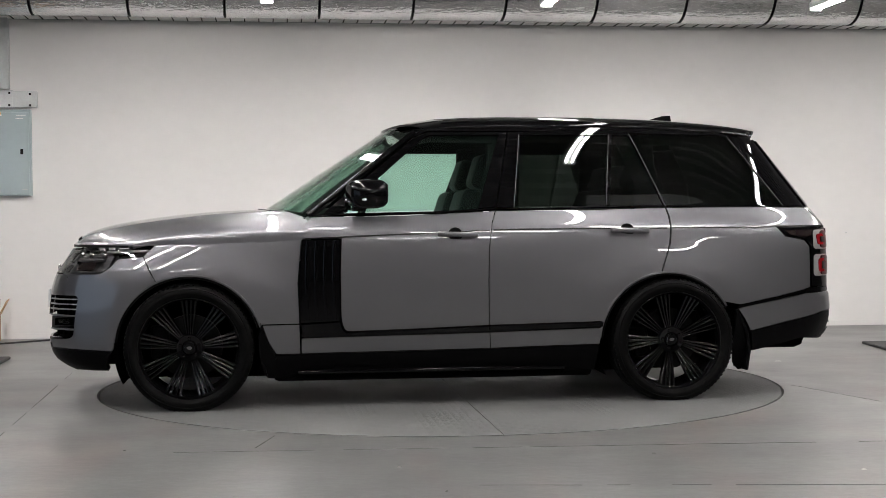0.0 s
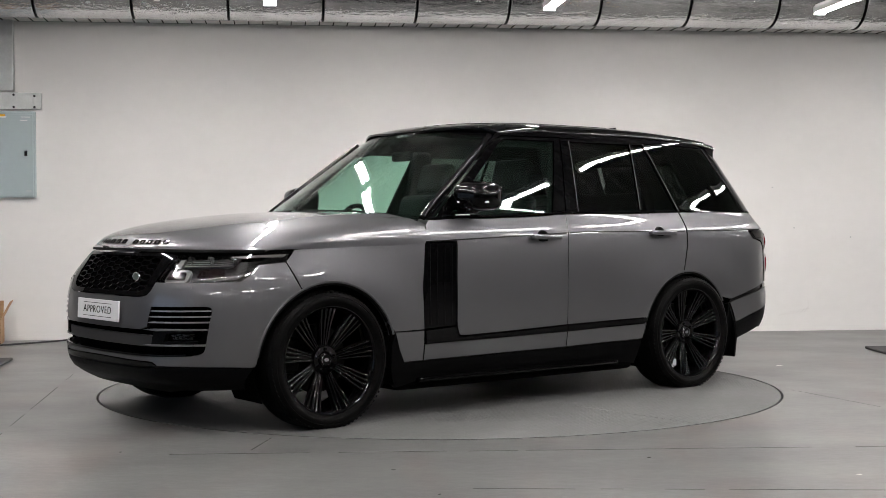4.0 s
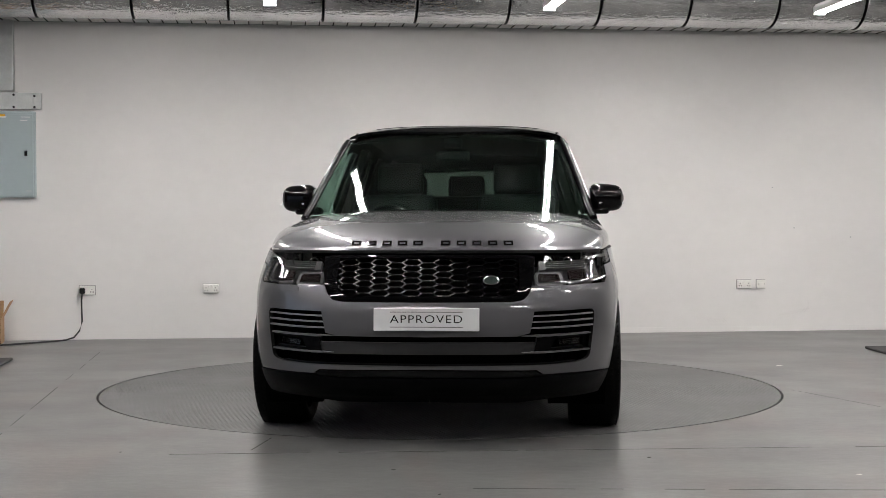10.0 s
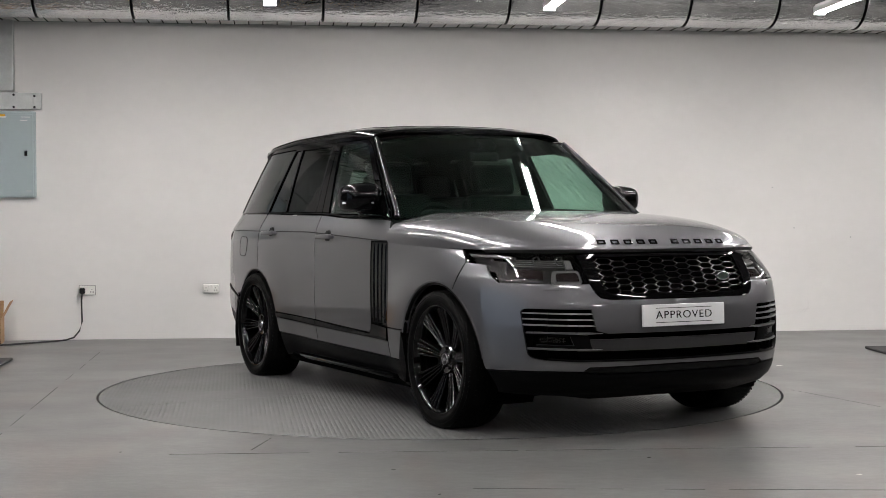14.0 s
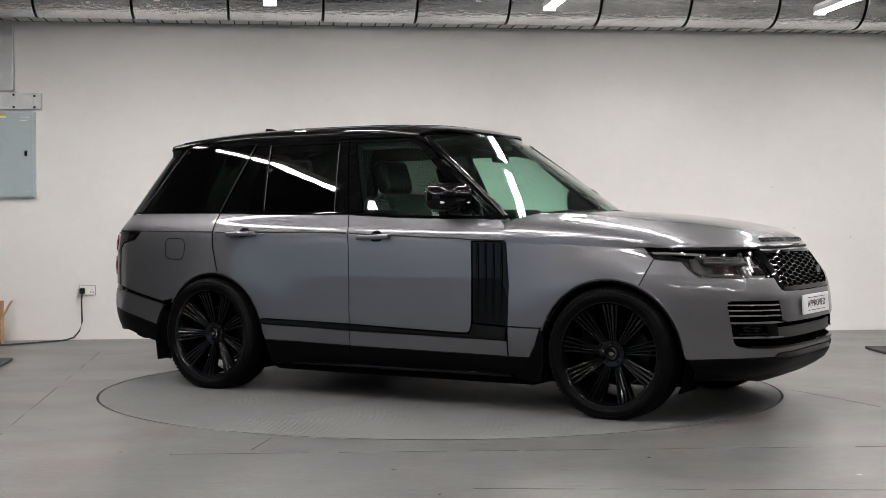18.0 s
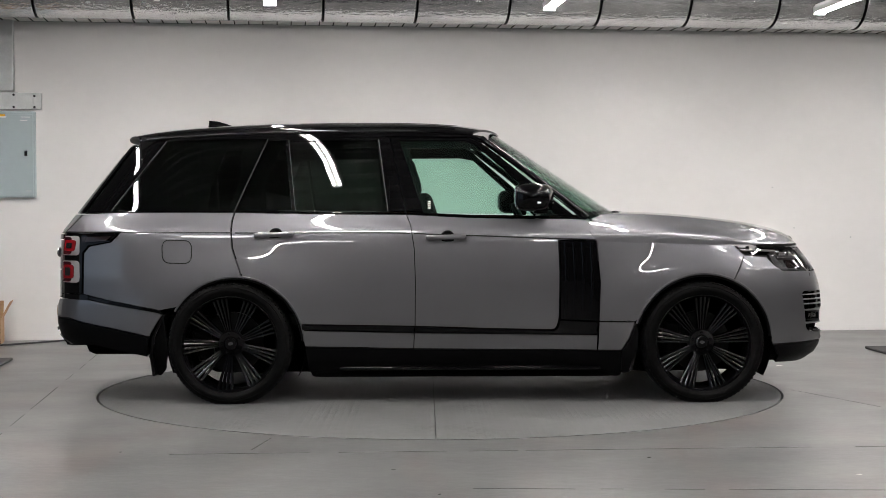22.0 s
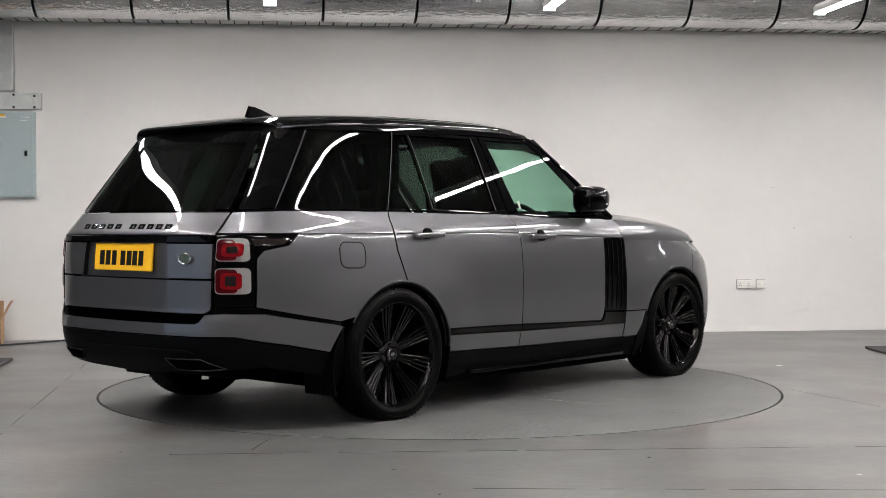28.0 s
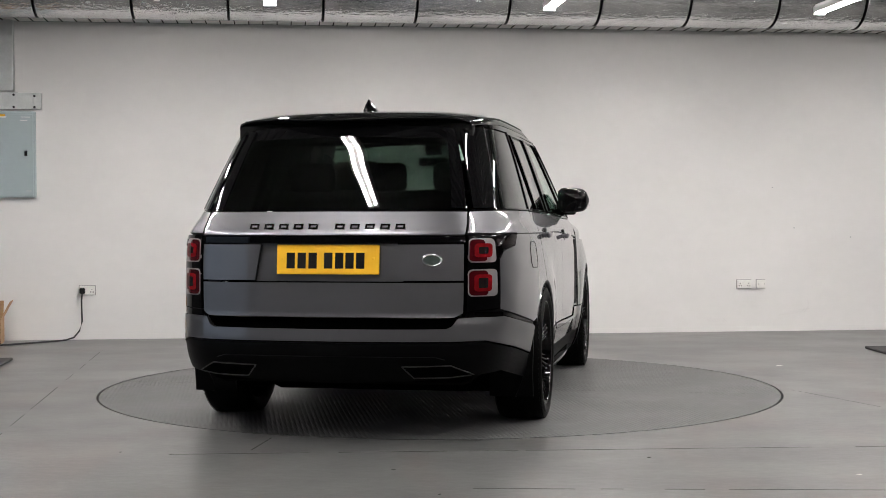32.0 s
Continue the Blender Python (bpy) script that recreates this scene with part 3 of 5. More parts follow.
# ---- the turntable ----
def turntable():
    root = tagged(new("turntable"), "round grey chequer-plate vehicle turntable set flush in the floor", "turntable")
    n, r = 96, 2.2480
    for s in (1, -1):
        bm = bmesh.new()
        top = []
        for i in range(n // 2 + 1):
            a = math.pi * i / (n // 2) - math.pi / 2
            top.append((s * (r * math.cos(a)) + (-0.045 + s * 0.002 if abs(math.cos(a)) < 1e-9 else 0), r * math.sin(a)))
        top = [(max(x, -0.043) if s > 0 else min(x, -0.047), y) for x, y in top]
        up = [bm.verts.new((x, y, 0.0)) for x, y in top]
        lo = [bm.verts.new((x, y, -0.02)) for x, y in top]
        bm.faces.new(up), bm.faces.new(lo[::-1])
        for i in range(len(top)):
            j = (i + 1) % len(top)
            bm.faces.new((up[i], lo[i], lo[j], up[j]))
        bmesh.ops.recalc_face_normals(bm, faces=bm.faces[:])
        part("deck_plate", bm, PLATE, root)
    part("frame", lathe([(0.0, -0.10), (2.2, -0.10), (2.24, -0.022), (0.0, -0.022)], 64, axis="z"), SATIN, root)
    return root


# ---- the car's surfaces, in its own space: x forward, y to its left, z up ----
HUB_F, HUB_R, HUB_Z, TYRE = 1.461, -1.461, 0.369, 0.369
ARCH = ((1.463, 0.362, 0.432), (-1.428, 0.358, 0.424))
XF0, XR0, NR = 1.10, -1.15, 4.6
section = curve((0.12, 0.85), (0.20, 0.895), (0.28, 0.925), (0.34, 0.938), (0.45, 0.957), (0.60, 0.966), (0.75, 0.968), (0.90, 0.965),
                   (1.00, 0.958), (1.05, 0.950), (1.09, 0.935), (1.13, 0.910), (1.165, 0.8895), (1.18, 0.8845), (1.22, 0.8715), (1.30, 0.846), (1.45, 0.796), (1.60, 0.742), (1.68, 0.706), (1.76, 0.65))
KERNEL = [(0.0425 * (i - 5) / 5, (1 + math.cos(math.pi * (i - 5) / 6)) / 12) for i in range(11)]


def half_width(z):
    """Half the body's width at a height, with its curvature evened out."""
    return sum(w * section(z + d) for d, w in KERNEL)


nose = curve((0.15, 2.10), (0.217, 2.20), (0.262, 2.29), (0.318, 2.333), (0.40, 2.348), (0.55, 2.348), (0.675, 2.338), (0.787, 2.308), (0.863, 2.265), (0.95, 2.215), (1.0, 2.16))
tail = curve((0.20, -2.48), (0.30, -2.56), (0.41, -2.635), (0.50, -2.655), (0.60, -2.650), (0.66, -2.637), (0.75, -2.636), (0.86, -2.635), (1.05, -2.625), (1.10, -2.592),
             (1.18, -2.535), (1.30, -2.445), (1.45, -2.330), (1.556, -2.25), (1.65, -2.175), (1.75, -2.09))


def nf(z):
    return 3.0 + 0.9 * max(0.0, min(1.0, (0.97 - z) / 0.14))


def flare(x, z):
    best = 0.0
    for (cx, cz, r), amp in zip(ARCH, (1.0, 0.72)):
        t = 1 - (math.hypot(x - cx, z - cz) - r) / 0.40
        t = max(0.0, min(1.0, t))
        best = max(best, amp * t ** 3 * (6 * t * t - 15 * t + 10))
    k = max(0.0, min(1.0, (1.08 - z) / 0.38))
    return 0.026 * best * k * k * (3 - 2 * k)


def taper(x):
    return 1 - 0.020 * max(0.0, min(1.0, (-0.6 - x) / 1.3)) ** 1.5


def side_y(x, z):
    w = half_width(z) * taper(x)
    if x > XF0:
        u = min(1, (x - XF0) / (nose(z) - XF0))
        n = nf(z)
        w *= (1 - u ** n) ** (1 / n)
    elif x < XR0:
        u = min(1, (XR0 - x) / (XR0 - tail(z)))
        w *= (1 - u ** NR) ** (1 / NR)
    return w + flare(x, z)


def left(x, z):
    return (x, side_y(x, z), z)


def right(x, z):
    return (x, -side_y(x, z), z)


def front(a, z):
    c, s = math.cos(a), math.sin(a)
    n = nf(z)
    r = (abs(c) ** n + abs(s) ** n) ** (-1 / n)
    x = XF0 + (nose(z) - XF0) * r * c
    return (x, half_width(z) * r * s + flare(x, z) * math.copysign(1, s), z)


def rear(a, z):
    c, s = math.cos(a), math.sin(a)
    r = (abs(c) ** NR + abs(s) ** NR) ** (-1 / NR)
    x = XR0 - (XR0 - tail(z)) * r * c
    return (x, half_width(z) * taper(x) * r * s + flare(x, z) * math.copysign(1, s), z)


def fy(y, z, *r):
    q = min(0.9999, abs(y) / half_width(z))
    n = nf(z)
    return (math.copysign(math.atan2(q, (1 - q ** n) ** (1 / n)), y), z, *r)


def fx(x, z, *r):
    u = (x - XF0) / (nose(z) - XF0)
    n = nf(z)
    return (math.atan2((1 - u ** n) ** (1 / n), u), z, *r)


def ry(y, z, *r):
    q = min(0.9999, abs(y) / half_width(z))
    return (math.copysign(math.atan2(q, (1 - q ** NR) ** (1 / NR)), y), z, *r)


def rx(x, z, *r):
    u = (XR0 - x) / (XR0 - tail(z))
    return (math.atan2((1 - u ** NR) ** (1 / NR), u), z, *r)


def arc(k, a0, a1, n=14, dr=0.0):
    """Points along a wheel arch, degrees counted from the front, upwards."""
    cx, cz, r = ARCH[k]
    return [(cx + (r + dr) * math.cos(radians(a0 + (a1 - a0) * i / n)), cz + (r + dr) * math.sin(radians(a0 + (a1 - a0) * i / n))) for i in range(n + 1)]


screen_x = curve((1.10, 1.140), (1.206, 0.985), (1.30, 0.842), (1.40, 0.690), (1.50, 0.535), (1.60, 0.379), (1.66, 0.288), (1.70, 0.230), (1.76, 0.145))


def screen(q, z):
    y = q * half_width(z)
    return (screen_x(z) - 0.41 * y * y, y, z)


hood_top = curve((0.0, 1.186), (0.16, 1.181), (0.33, 1.168), (0.5, 1.147), (0.65, 1.124), (0.78, 1.096), (0.88, 1.064), (0.95, 1.026), (1.0, 0.962))


def hood_edge(v):
    return 0.998 - 0.026 * v


def bonnet(v, b):
    c, s = max(0.0, math.cos(b)), math.sin(b)
    n = 3.1 + 1.2 * v
    r = (c ** n + abs(s) ** n) ** (-1 / n)
    q = r * s
    ze = hood_edge(v)
    xe = 0.80 + v * 0.98
    ye = side_y(xe, ze)
    y = ye * q
    out = XF0 + (nose(0.955) - XF0) * (1 - min(1, abs(y) / 0.962) ** 3.15) ** (1 / 3.15)
    t = max(0.0, min(1.0, (abs(q) - 0.55) / 0.33))
    cowl = 1.06 - 0.26 * abs(q) ** 2.4 - 0.135 * r * c * t * t * (3 - 2 * t)
    rise = max(0.004, hood_top(v) - ze)
    ridge = 0.010 * math.exp(-((abs(q) - 0.70) / 0.055) ** 2) * max(0.0, 1 - v * 1.05) * r * c
    return (cowl + v * (out - cowl), y, ze + rise * r * c + ridge)


roof_top = curve((-2.30, 1.658), (-2.0, 1.718), (-1.62, 1.752), (-1.23, 1.770), (-0.84, 1.776), (-0.46, 1.775), (-0.15, 1.766), (0.1, 1.742), (0.25, 1.700))
roof_rail = curve((-2.30, 1.605), (-1.8, 1.656), (-1.2, 1.683), (-0.3, 1.688), (0.05, 1.668))


roof_wide = curve((-2.33, 0.585), (-2.1, 0.640), (-1.8, 0.688), (-1.2, 0.703), (-0.3, 0.703), (0.05, 0.706))


def roof(v, b):
    """v runs from the spoiler's tip, 0, to the windscreen, 1."""
    c, s = max(0.0, math.cos(b)), math.sin(b)
    n = 2.7 - 0.75 * max(0.0, (v - 0.85) / 0.15)
    r = (c ** n + abs(s) ** n) ** (-1 / n)
    q = r * s
    x = (-2.248 + 0.18 * q * q) * (1 - v) + (0.245 - 0.205 * q * q) * v
    zr = roof_rail(x)
    y = q * roof_wide(x)
    return (x, y, zr + max(0.004, roof_top(x) - zr) * r * c)


def vehicle():
    car = tagged(new("car"), "dark grey metallic four-by-four car with a gloss black roof", "car")
    for sgn, side in ((1, left), (-1, right)):
        sides(car, sgn, side)
    ends(car)
    top(car)
    lamps(car)
    cabin(car)
    underside(car)
    wheels(car)
    badges(car)
    return car


def sides(car, sgn, side):
    P = lambda name, poly, material, parent=car, label="", **k: patch(name, poly, side, 0.024 if material is PAINT else 0.05, 0.024 if material is PAINT else 0.05, material, parent, label, **k)
    b_low = [(-0.329, 0.336), (-0.322, 0.436)]
    b_mid = [(-0.320, 0.477), (-0.317, 0.747), (-0.324, 0.956), (-0.345, 1.095), (-0.372, 1.166)]
    # rear door
    arch = [p for p in arc(1, 8, 96) if p[0] > -1.385]
    door = P("rear_door", [*b_mid, (-0.9, 1.170), (-1.436, 1.180), (-1.448, 1.133), (-1.451, 1.056), (-1.440, 0.959), (-1.377, 0.776), *reversed(arch), (-1.022, 0.491), (-0.7, 0.484)], PAINT, thick=0.02)
    P("lower_panel", [(-0.325, 0.434), (-0.329, 0.336), (-1.000, 0.352), (-1.018, 0.452)], PAINT, door)
    P("sill_moulding", [(-0.321, 0.475), (-0.324, 0.438), (-1.016, 0.456), (-1.022, 0.489)], GLOSS, door, "gloss black side moulding", off=0.006)
    handle(door, side, sgn, -1.187, 1.040)
    P("belt_trim", [(-0.374, 1.170), (-0.378, 1.184), (-1.43, 1.192), (-1.436, 1.182)], GLOSS, door, off=0.003)
    P("pillar_trim", [(-0.378, 1.184), (-0.432, 1.432), (-0.478, 1.650), (-0.548, 1.648), (-0.487, 1.182)], GLOSS, door, off=0.002)
    P("window_divider", [(-1.060, 1.192), (-1.115, 1.640), (-1.140, 1.640), (-1.085, 1.192)], GLOSS, door, off=0.004)
    P("pillar_trim", [(-1.425, 1.192), (-1.235, 1.645), (-1.248, 1.645), (-1.440, 1.190)], GLOSS, door, off=0.003)
    P("door_window", [(-0.488, 1.190), (-0.548, 1.642), (-1.114, 1.640), (-1.062, 1.196)], DARKGLASS, door, "dark tinted window glass", thick=0.004, off=-0.006, gap=0)
    P("quarter_light", [(-1.086, 1.196), (-1.138, 1.640), (-1.240, 1.640), (-1.426, 1.196)], DARKGLASS, door, "dark tinted window glass", thick=0.004, off=-0.006, gap=0)
    P("window_frame", [(-0.476, 1.632), (-0.480, 1.656), (-1.238, 1.654), (-1.248, 1.630)], GLOSS, door, off=0.003)
    # front door
    door = P("front_door", [*b_mid, (0.0, 1.147), (0.3, 1.140), (0.6, 1.137), (0.744, 1.130), (0.780, 1.097), (0.798, 1.008), (0.565, 1.005), (0.573, 0.81), (0.570, 0.52, 0.05), (0.548, 0.452, 0.03), (0.1, 0.463)], PAINT, thick=0.02)
    P("lower_panel", [(-0.325, 0.434), (-0.329, 0.336), (0.806, 0.324), (0.808, 0.418)], PAINT, door)
    P("sill_moulding", [(-0.321, 0.475), (-0.324, 0.438), (0.80, 0.420), (0.812, 0.50), (0.574, 0.512), (0.568, 0.48, 0.02), (0.548, 0.448, 0.02), (0.1, 0.459)], GLOSS, door, "gloss black side moulding", off=0.006)
    vent = P("side_vent", [(0.577, 0.514), (0.578, 0.81), (0.571, 1.001), (0.800, 1.001), (0.822, 0.744), (0.814, 0.505)], GLOSS, door, "gloss black fluted side vent", off=-0.004)
    for i in range(4):
        x = 0.607 + 0.0535 * i
        pts = [Vector(side(x + 0.008 * math.sin((z - 0.53) * 6.9), z)) - Vector((0, sgn * 0.0158, 0)) for z in [0.525 + 0.0466 * k for k in range(11)]]
        part("flute", tube(pts, 0.017, seg=14, flat=0.8), GLOSS, vent, smooth=True)
    handle(door, side, sgn, -0.128, 1.023)
    P("belt_trim", [(-0.370, 1.170), (-0.374, 1.184), (0.0, 1.166), (0.60, 1.156), (0.735, 1.147), (0.742, 1.133), (0.6, 1.140), (0.3, 1.143), (0.0, 1.150)], GLOSS, door, off=0.003)
    P("pillar_trim", [(-0.374, 1.184), (-0.428, 1.432), (-0.474, 1.650), (-0.42, 1.640), (-0.264, 1.179)], GLOSS, door, off=0.002)
    P("door_window", [(-0.268, 1.179), (-0.415, 1.636), (0.045, 1.632, 0.12), (0.60, 1.165)], CLEAR, door, "clear green-tinted window glass", thick=0.004, off=-0.006, gap=0)
    P("window_frame", [(-0.470, 1.632), (-0.474, 1.656), (0.02, 1.650), (0.13, 1.600), (0.68, 1.148), (0.565, 1.158), (0.05, 1.612, 0.05), (0.0, 1.630)], GLOSS, door, off=0.003)
    if sgn < 0:
        for k in range(4):
            z = 1.204 + 0.013 * k
            P("glass_mark", [(-0.240, z), (-0.222, z), (-0.222, z + 0.007), (-0.240, z + 0.007)], WHITEPLASTIC, door, "small white mark etched on the glass", off=-0.004, gap=0, thick=0.001)
    mirror(car, sgn)
    # front wing and the piece behind the wheel
    arch = [p for p in arc(0, 66, 162) if p[0] < 1.66]
    P("front_wing", [(0.803, 1.000), (1.132, 0.988), (1.45, 0.980), (1.655, 0.974), (1.719, 0.909), (1.655, 0.772), *[p for p in arch if p[0] < 1.65 and p[1] > 0.50], (1.040, 0.504), (0.817, 0.505), (0.826, 0.744)], PAINT, thick=0.02, gap=0.0014)
    P("wing_foot", [(0.816, 0.500), (1.036, 0.500), (1.0, 0.40), (0.955, 0.324), (0.810, 0.324)], PAINT)
    P("mud_flap", [(1.036, 0.498), (1.060, 0.44), (1.052, 0.30, 0.05), (1.012, 0.180, 0.02), (0.955, 0.178, 0.02), (0.955, 0.322), (1.0, 0.40)], SATIN, car, "black rubber mud flap", off=0.006, thick=0.02)
    # rear quarter
    arch = [p for p in arc(1, 84, 150)]
    q = patch("quarter_panel", [rx(-1.440, 1.180), rx(-1.8, 1.182), rx(-2.17, 1.181), ry(0.70, 1.174), ry(0.706, 1.062), rx(-2.142, 1.060), rx(-2.205, 0.998), rx(-2.345, 0.972), rx(-2.384, 0.930), rx(-2.390, 0.675), rx(-1.890, 0.578),
              *[rx(*p) for p in reversed(arch) if p[0] < -1.385 and p[1] > 0.575], rx(-1.380, 0.776), rx(-1.443, 0.959), rx(-1.454, 1.056), rx(-1.451, 1.133)],
              (lambda a, z: rear(a, z)) if sgn > 0 else (lambda a, z: (rear(a, z)[0], -rear(a, z)[1], z)), 0.022, 0.022, PAINT, car, thick=0.02, su=0.9)
    if sgn < 0:
        f = P("fuel_flap", [(-1.875, 0.870, 0.05), (-1.695, 0.866, 0.05), (-1.695, 1.008, 0.05), (-1.880, 1.012, 0.05)], PAINT, q, off=0.0015, gap=0.004)
        # a black bar draws the shaded gap round the flap
        tube_pts = rounded([(-1.875, 0.870, 0.05), (-1.695, 0.866, 0.05), (-1.695, 1.008, 0.05), (-1.880, 1.012, 0.05)])
        part("shut_line", tube([Vector(side(x, z)) for x, z in tube_pts + tube_pts[:1]], 0.0036, seg=6), INK_GAP, q)
    R = lambda name, poly, material, parent=car, label="", **k: patch(name, poly, (lambda a, z: rear(a, z)) if sgn > 0 else (lambda a, z: (rear(a, z)[0], -rear(a, z)[1], z)), 0.045, 0.045, material, parent, label, su=0.9, **k)
    R("quarter_window", [rx(-1.448, 1.192), rx(-1.252, 1.640), rx(-1.890, 1.630), rx(-2.218, 1.192)], DARKGLASS, car, "dark tinted window glass", thick=0.004, off=-0.003, gap=0.001)
    R("belt_trim", [rx(-1.445, 1.183), rx(-1.447, 1.193), rx(-2.165, 1.193), ry(0.705, 1.185), ry(0.703, 1.176), rx(-2.17, 1.183)], GLOSS, car, off=0.002)
    R("d_pillar", [rx(-1.896, 1.634), rx(-2.224, 1.192), ry(0.715, 1.186), ry(0.685, 1.30), ry(0.645, 1.45), ry(0.60, 1.600), ry(0.62, 1.63)], GLOSS, car, "gloss black rear pillar")
    # cant rail from the windscreen's foot to the tail
    P("roof_rail", [(0.02, 1.655), (0.15, 1.600), (0.705, 1.148), (0.755, 1.140), (0.60, 1.245), (0.33, 1.462), (0.16, 1.605), (0.06, 1.668), (-0.3, 1.690), (-1.2, 1.685), (-1.8, 1.658), (-1.97, 1.644),
                    (-1.97, 1.628), (-1.86, 1.634), (-1.25, 1.644), (-0.48, 1.658)], GLOSS, car, off=0.001)
    # thin bright edges between the window panes
    for (xa, za), (xb, zb) in (((-1.893, 1.632), (-2.221, 1.193)), ((-1.247, 1.645), (-1.440, 1.190)), ((-1.116, 1.638), (-1.062, 1.198)), ((-0.549, 1.640), (-0.487, 1.190))):
        part("pane_edge", tube([Vector(side(xa + (xb - xa) * i / 10, za + (zb - za) * i / 10)) + Vector((0, sgn * 0.003, 0)) for i in range(11)], 0.0022, seg=6), BRIGHT, car, "thin pane edge strip")
    # waist groove, shade drawn in black; black sill and its bright step edge
    for xs in ((-1.436, -0.345), (-0.332, 0.785)):
        n = 10
        pts = []
        for i in range(n + 1):
            x = xs[0] + 0.006 + (xs[1] - xs[0] - 0.012) * i / n
            z = 1.0545 - max(0, x + 0.47) * 0.038
            pts.append(Vector(side(x, z)))
        part("waist_line", tube(pts, 0.0042, seg=6), INK_GAP, car)
    part("waist_line", tube([Vector(side(-2.13 + 0.067 * i, 1.0575 - 0.0002 * i)) for i in range(11)], 0.0036, seg=6), INK_GAP, car)
    P("sill", [(-1.002, 0.350), (-0.329, 0.333), (0.954, 0.320), (0.985, 0.175), (-0.98, 0.185)], SATIN, car, "black plastic sill", off=-0.006)
    part("side_step", box((1.62, 0.06, 0.024), pose(0.02, sgn * 0.912, 0.212), 0.008), GLOSS, car, "gloss black side step", True)
    # rear mud flap
    P("mud_flap", [(-1.868, 0.548), (-1.945, 0.405), (-1.972, 0.290), (-1.945, 0.17), (-1.90, 0.165), (-1.868, 0.20), (-1.846, 0.34)], SATIN, car, "black rubber mud flap", off=-0.002, thick=0.03)
    for line in (((1.030, 0.500), (1.050, 0.42), (1.046, 0.32), (1.015, 0.20)), ((-1.868, 0.548), (-1.930, 0.42), (-1.948, 0.30), (-1.930, 0.175))):
        bm = bmesh.new()
        for (xa, za), (xb, zb) in zip(line, line[1:]):
            v = [bm.verts.new((x + dx, sgn * y, z)) for x, z in ((xa, za), (xb, zb)) for dx in (-0.008, 0.008) for y in (0.72, 0.955)]
            for f in ((0, 1, 5, 4), (2, 3, 7, 6), (1, 3, 7, 5), (0, 2, 6, 4), (4, 5, 7, 6), (0, 1, 3, 2)):
                bm.faces.new([v[i] for i in f])
        bmesh.ops.recalc_face_normals(bm, faces=bm.faces[:])
        part("mud_flap", bm, SATIN, car, "black rubber mud flap")
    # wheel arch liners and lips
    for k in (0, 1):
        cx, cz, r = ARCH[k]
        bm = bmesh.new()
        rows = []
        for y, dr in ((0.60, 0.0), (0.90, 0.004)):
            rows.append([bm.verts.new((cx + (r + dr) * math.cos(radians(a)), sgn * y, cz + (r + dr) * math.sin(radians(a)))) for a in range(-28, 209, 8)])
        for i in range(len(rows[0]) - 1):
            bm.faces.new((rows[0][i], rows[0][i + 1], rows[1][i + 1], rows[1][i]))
        # near-black cap paints the deep shade behind the wheel
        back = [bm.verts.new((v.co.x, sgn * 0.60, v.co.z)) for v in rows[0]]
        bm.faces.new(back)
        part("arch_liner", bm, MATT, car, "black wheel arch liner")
        a0, a1 = (6, 163) if k == 0 else (4, 150)
        bm, rows = bmesh.new(), []
        for i in range(61):
            w = radians(a0 + (a1 - a0) * i / 60)
            row = []
            for dr, lift in ((-0.014, -0.030), (-0.006, -0.008), (-0.002, -0.0015), (0.001, 0.0008), (0.008, 0.0012), (0.0105, -0.0012)):
                x, z = cx + (r + dr) * math.cos(w), cz + (r + dr) * math.sin(w)
                row.append(bm.verts.new(Vector(side(x, z)) + Vector((0, sgn * lift, 0))))
            rows.append(row)
        for p, q in zip(rows, rows[1:]):
            for i in range(5):
                bm.faces.new((p[i], p[i + 1], q[i + 1], q[i]))
        bmesh.ops.recalc_face_normals(bm, faces=bm.faces[:])
        part("arch_flare", bm, PAINT, car, "body-coloured wheel arch flare", True)
        pts = [Vector(side(*p)) - Vector((0, sgn * 0.012, 0)) for p in arc(k, a0, a1, 40, -0.006)]
        part("arch_lip", tube(pts, 0.011, seg=8), SATIN, car, "black wheel arch edge", True)


def handle(door, side, sgn, x, z):
    """A strap handle over a black disc that stands in for the shaded recess."""
    y = side_y(x, z)
    part("recess_shade_disc", lathe([(0.0, 0.004), (0.042, 0.003), (0.046, -0.004), (0.046, -0.012)], 24, m=pose(x + 0.01, sgn * y, z, 0, 0, 0 if sgn > 0 else 180)), SATIN, door, "black disc for the shaded finger recess", True)
    h = part("door_handle", box((0.245, 0.022, 0.030), pose(x, sgn * (y + 0.030), z + 0.003, 0, -1.5, 0), 0.010, seg=3), PAINT, door, "body-coloured strap handle", True)
    for dx in (-0.1, 0.1):
        part("handle_foot", box((0.030, 0.045, 0.022), pose(x + dx, sgn * (y + 0.012), z + 0.003), 0.006), PAINT, h)


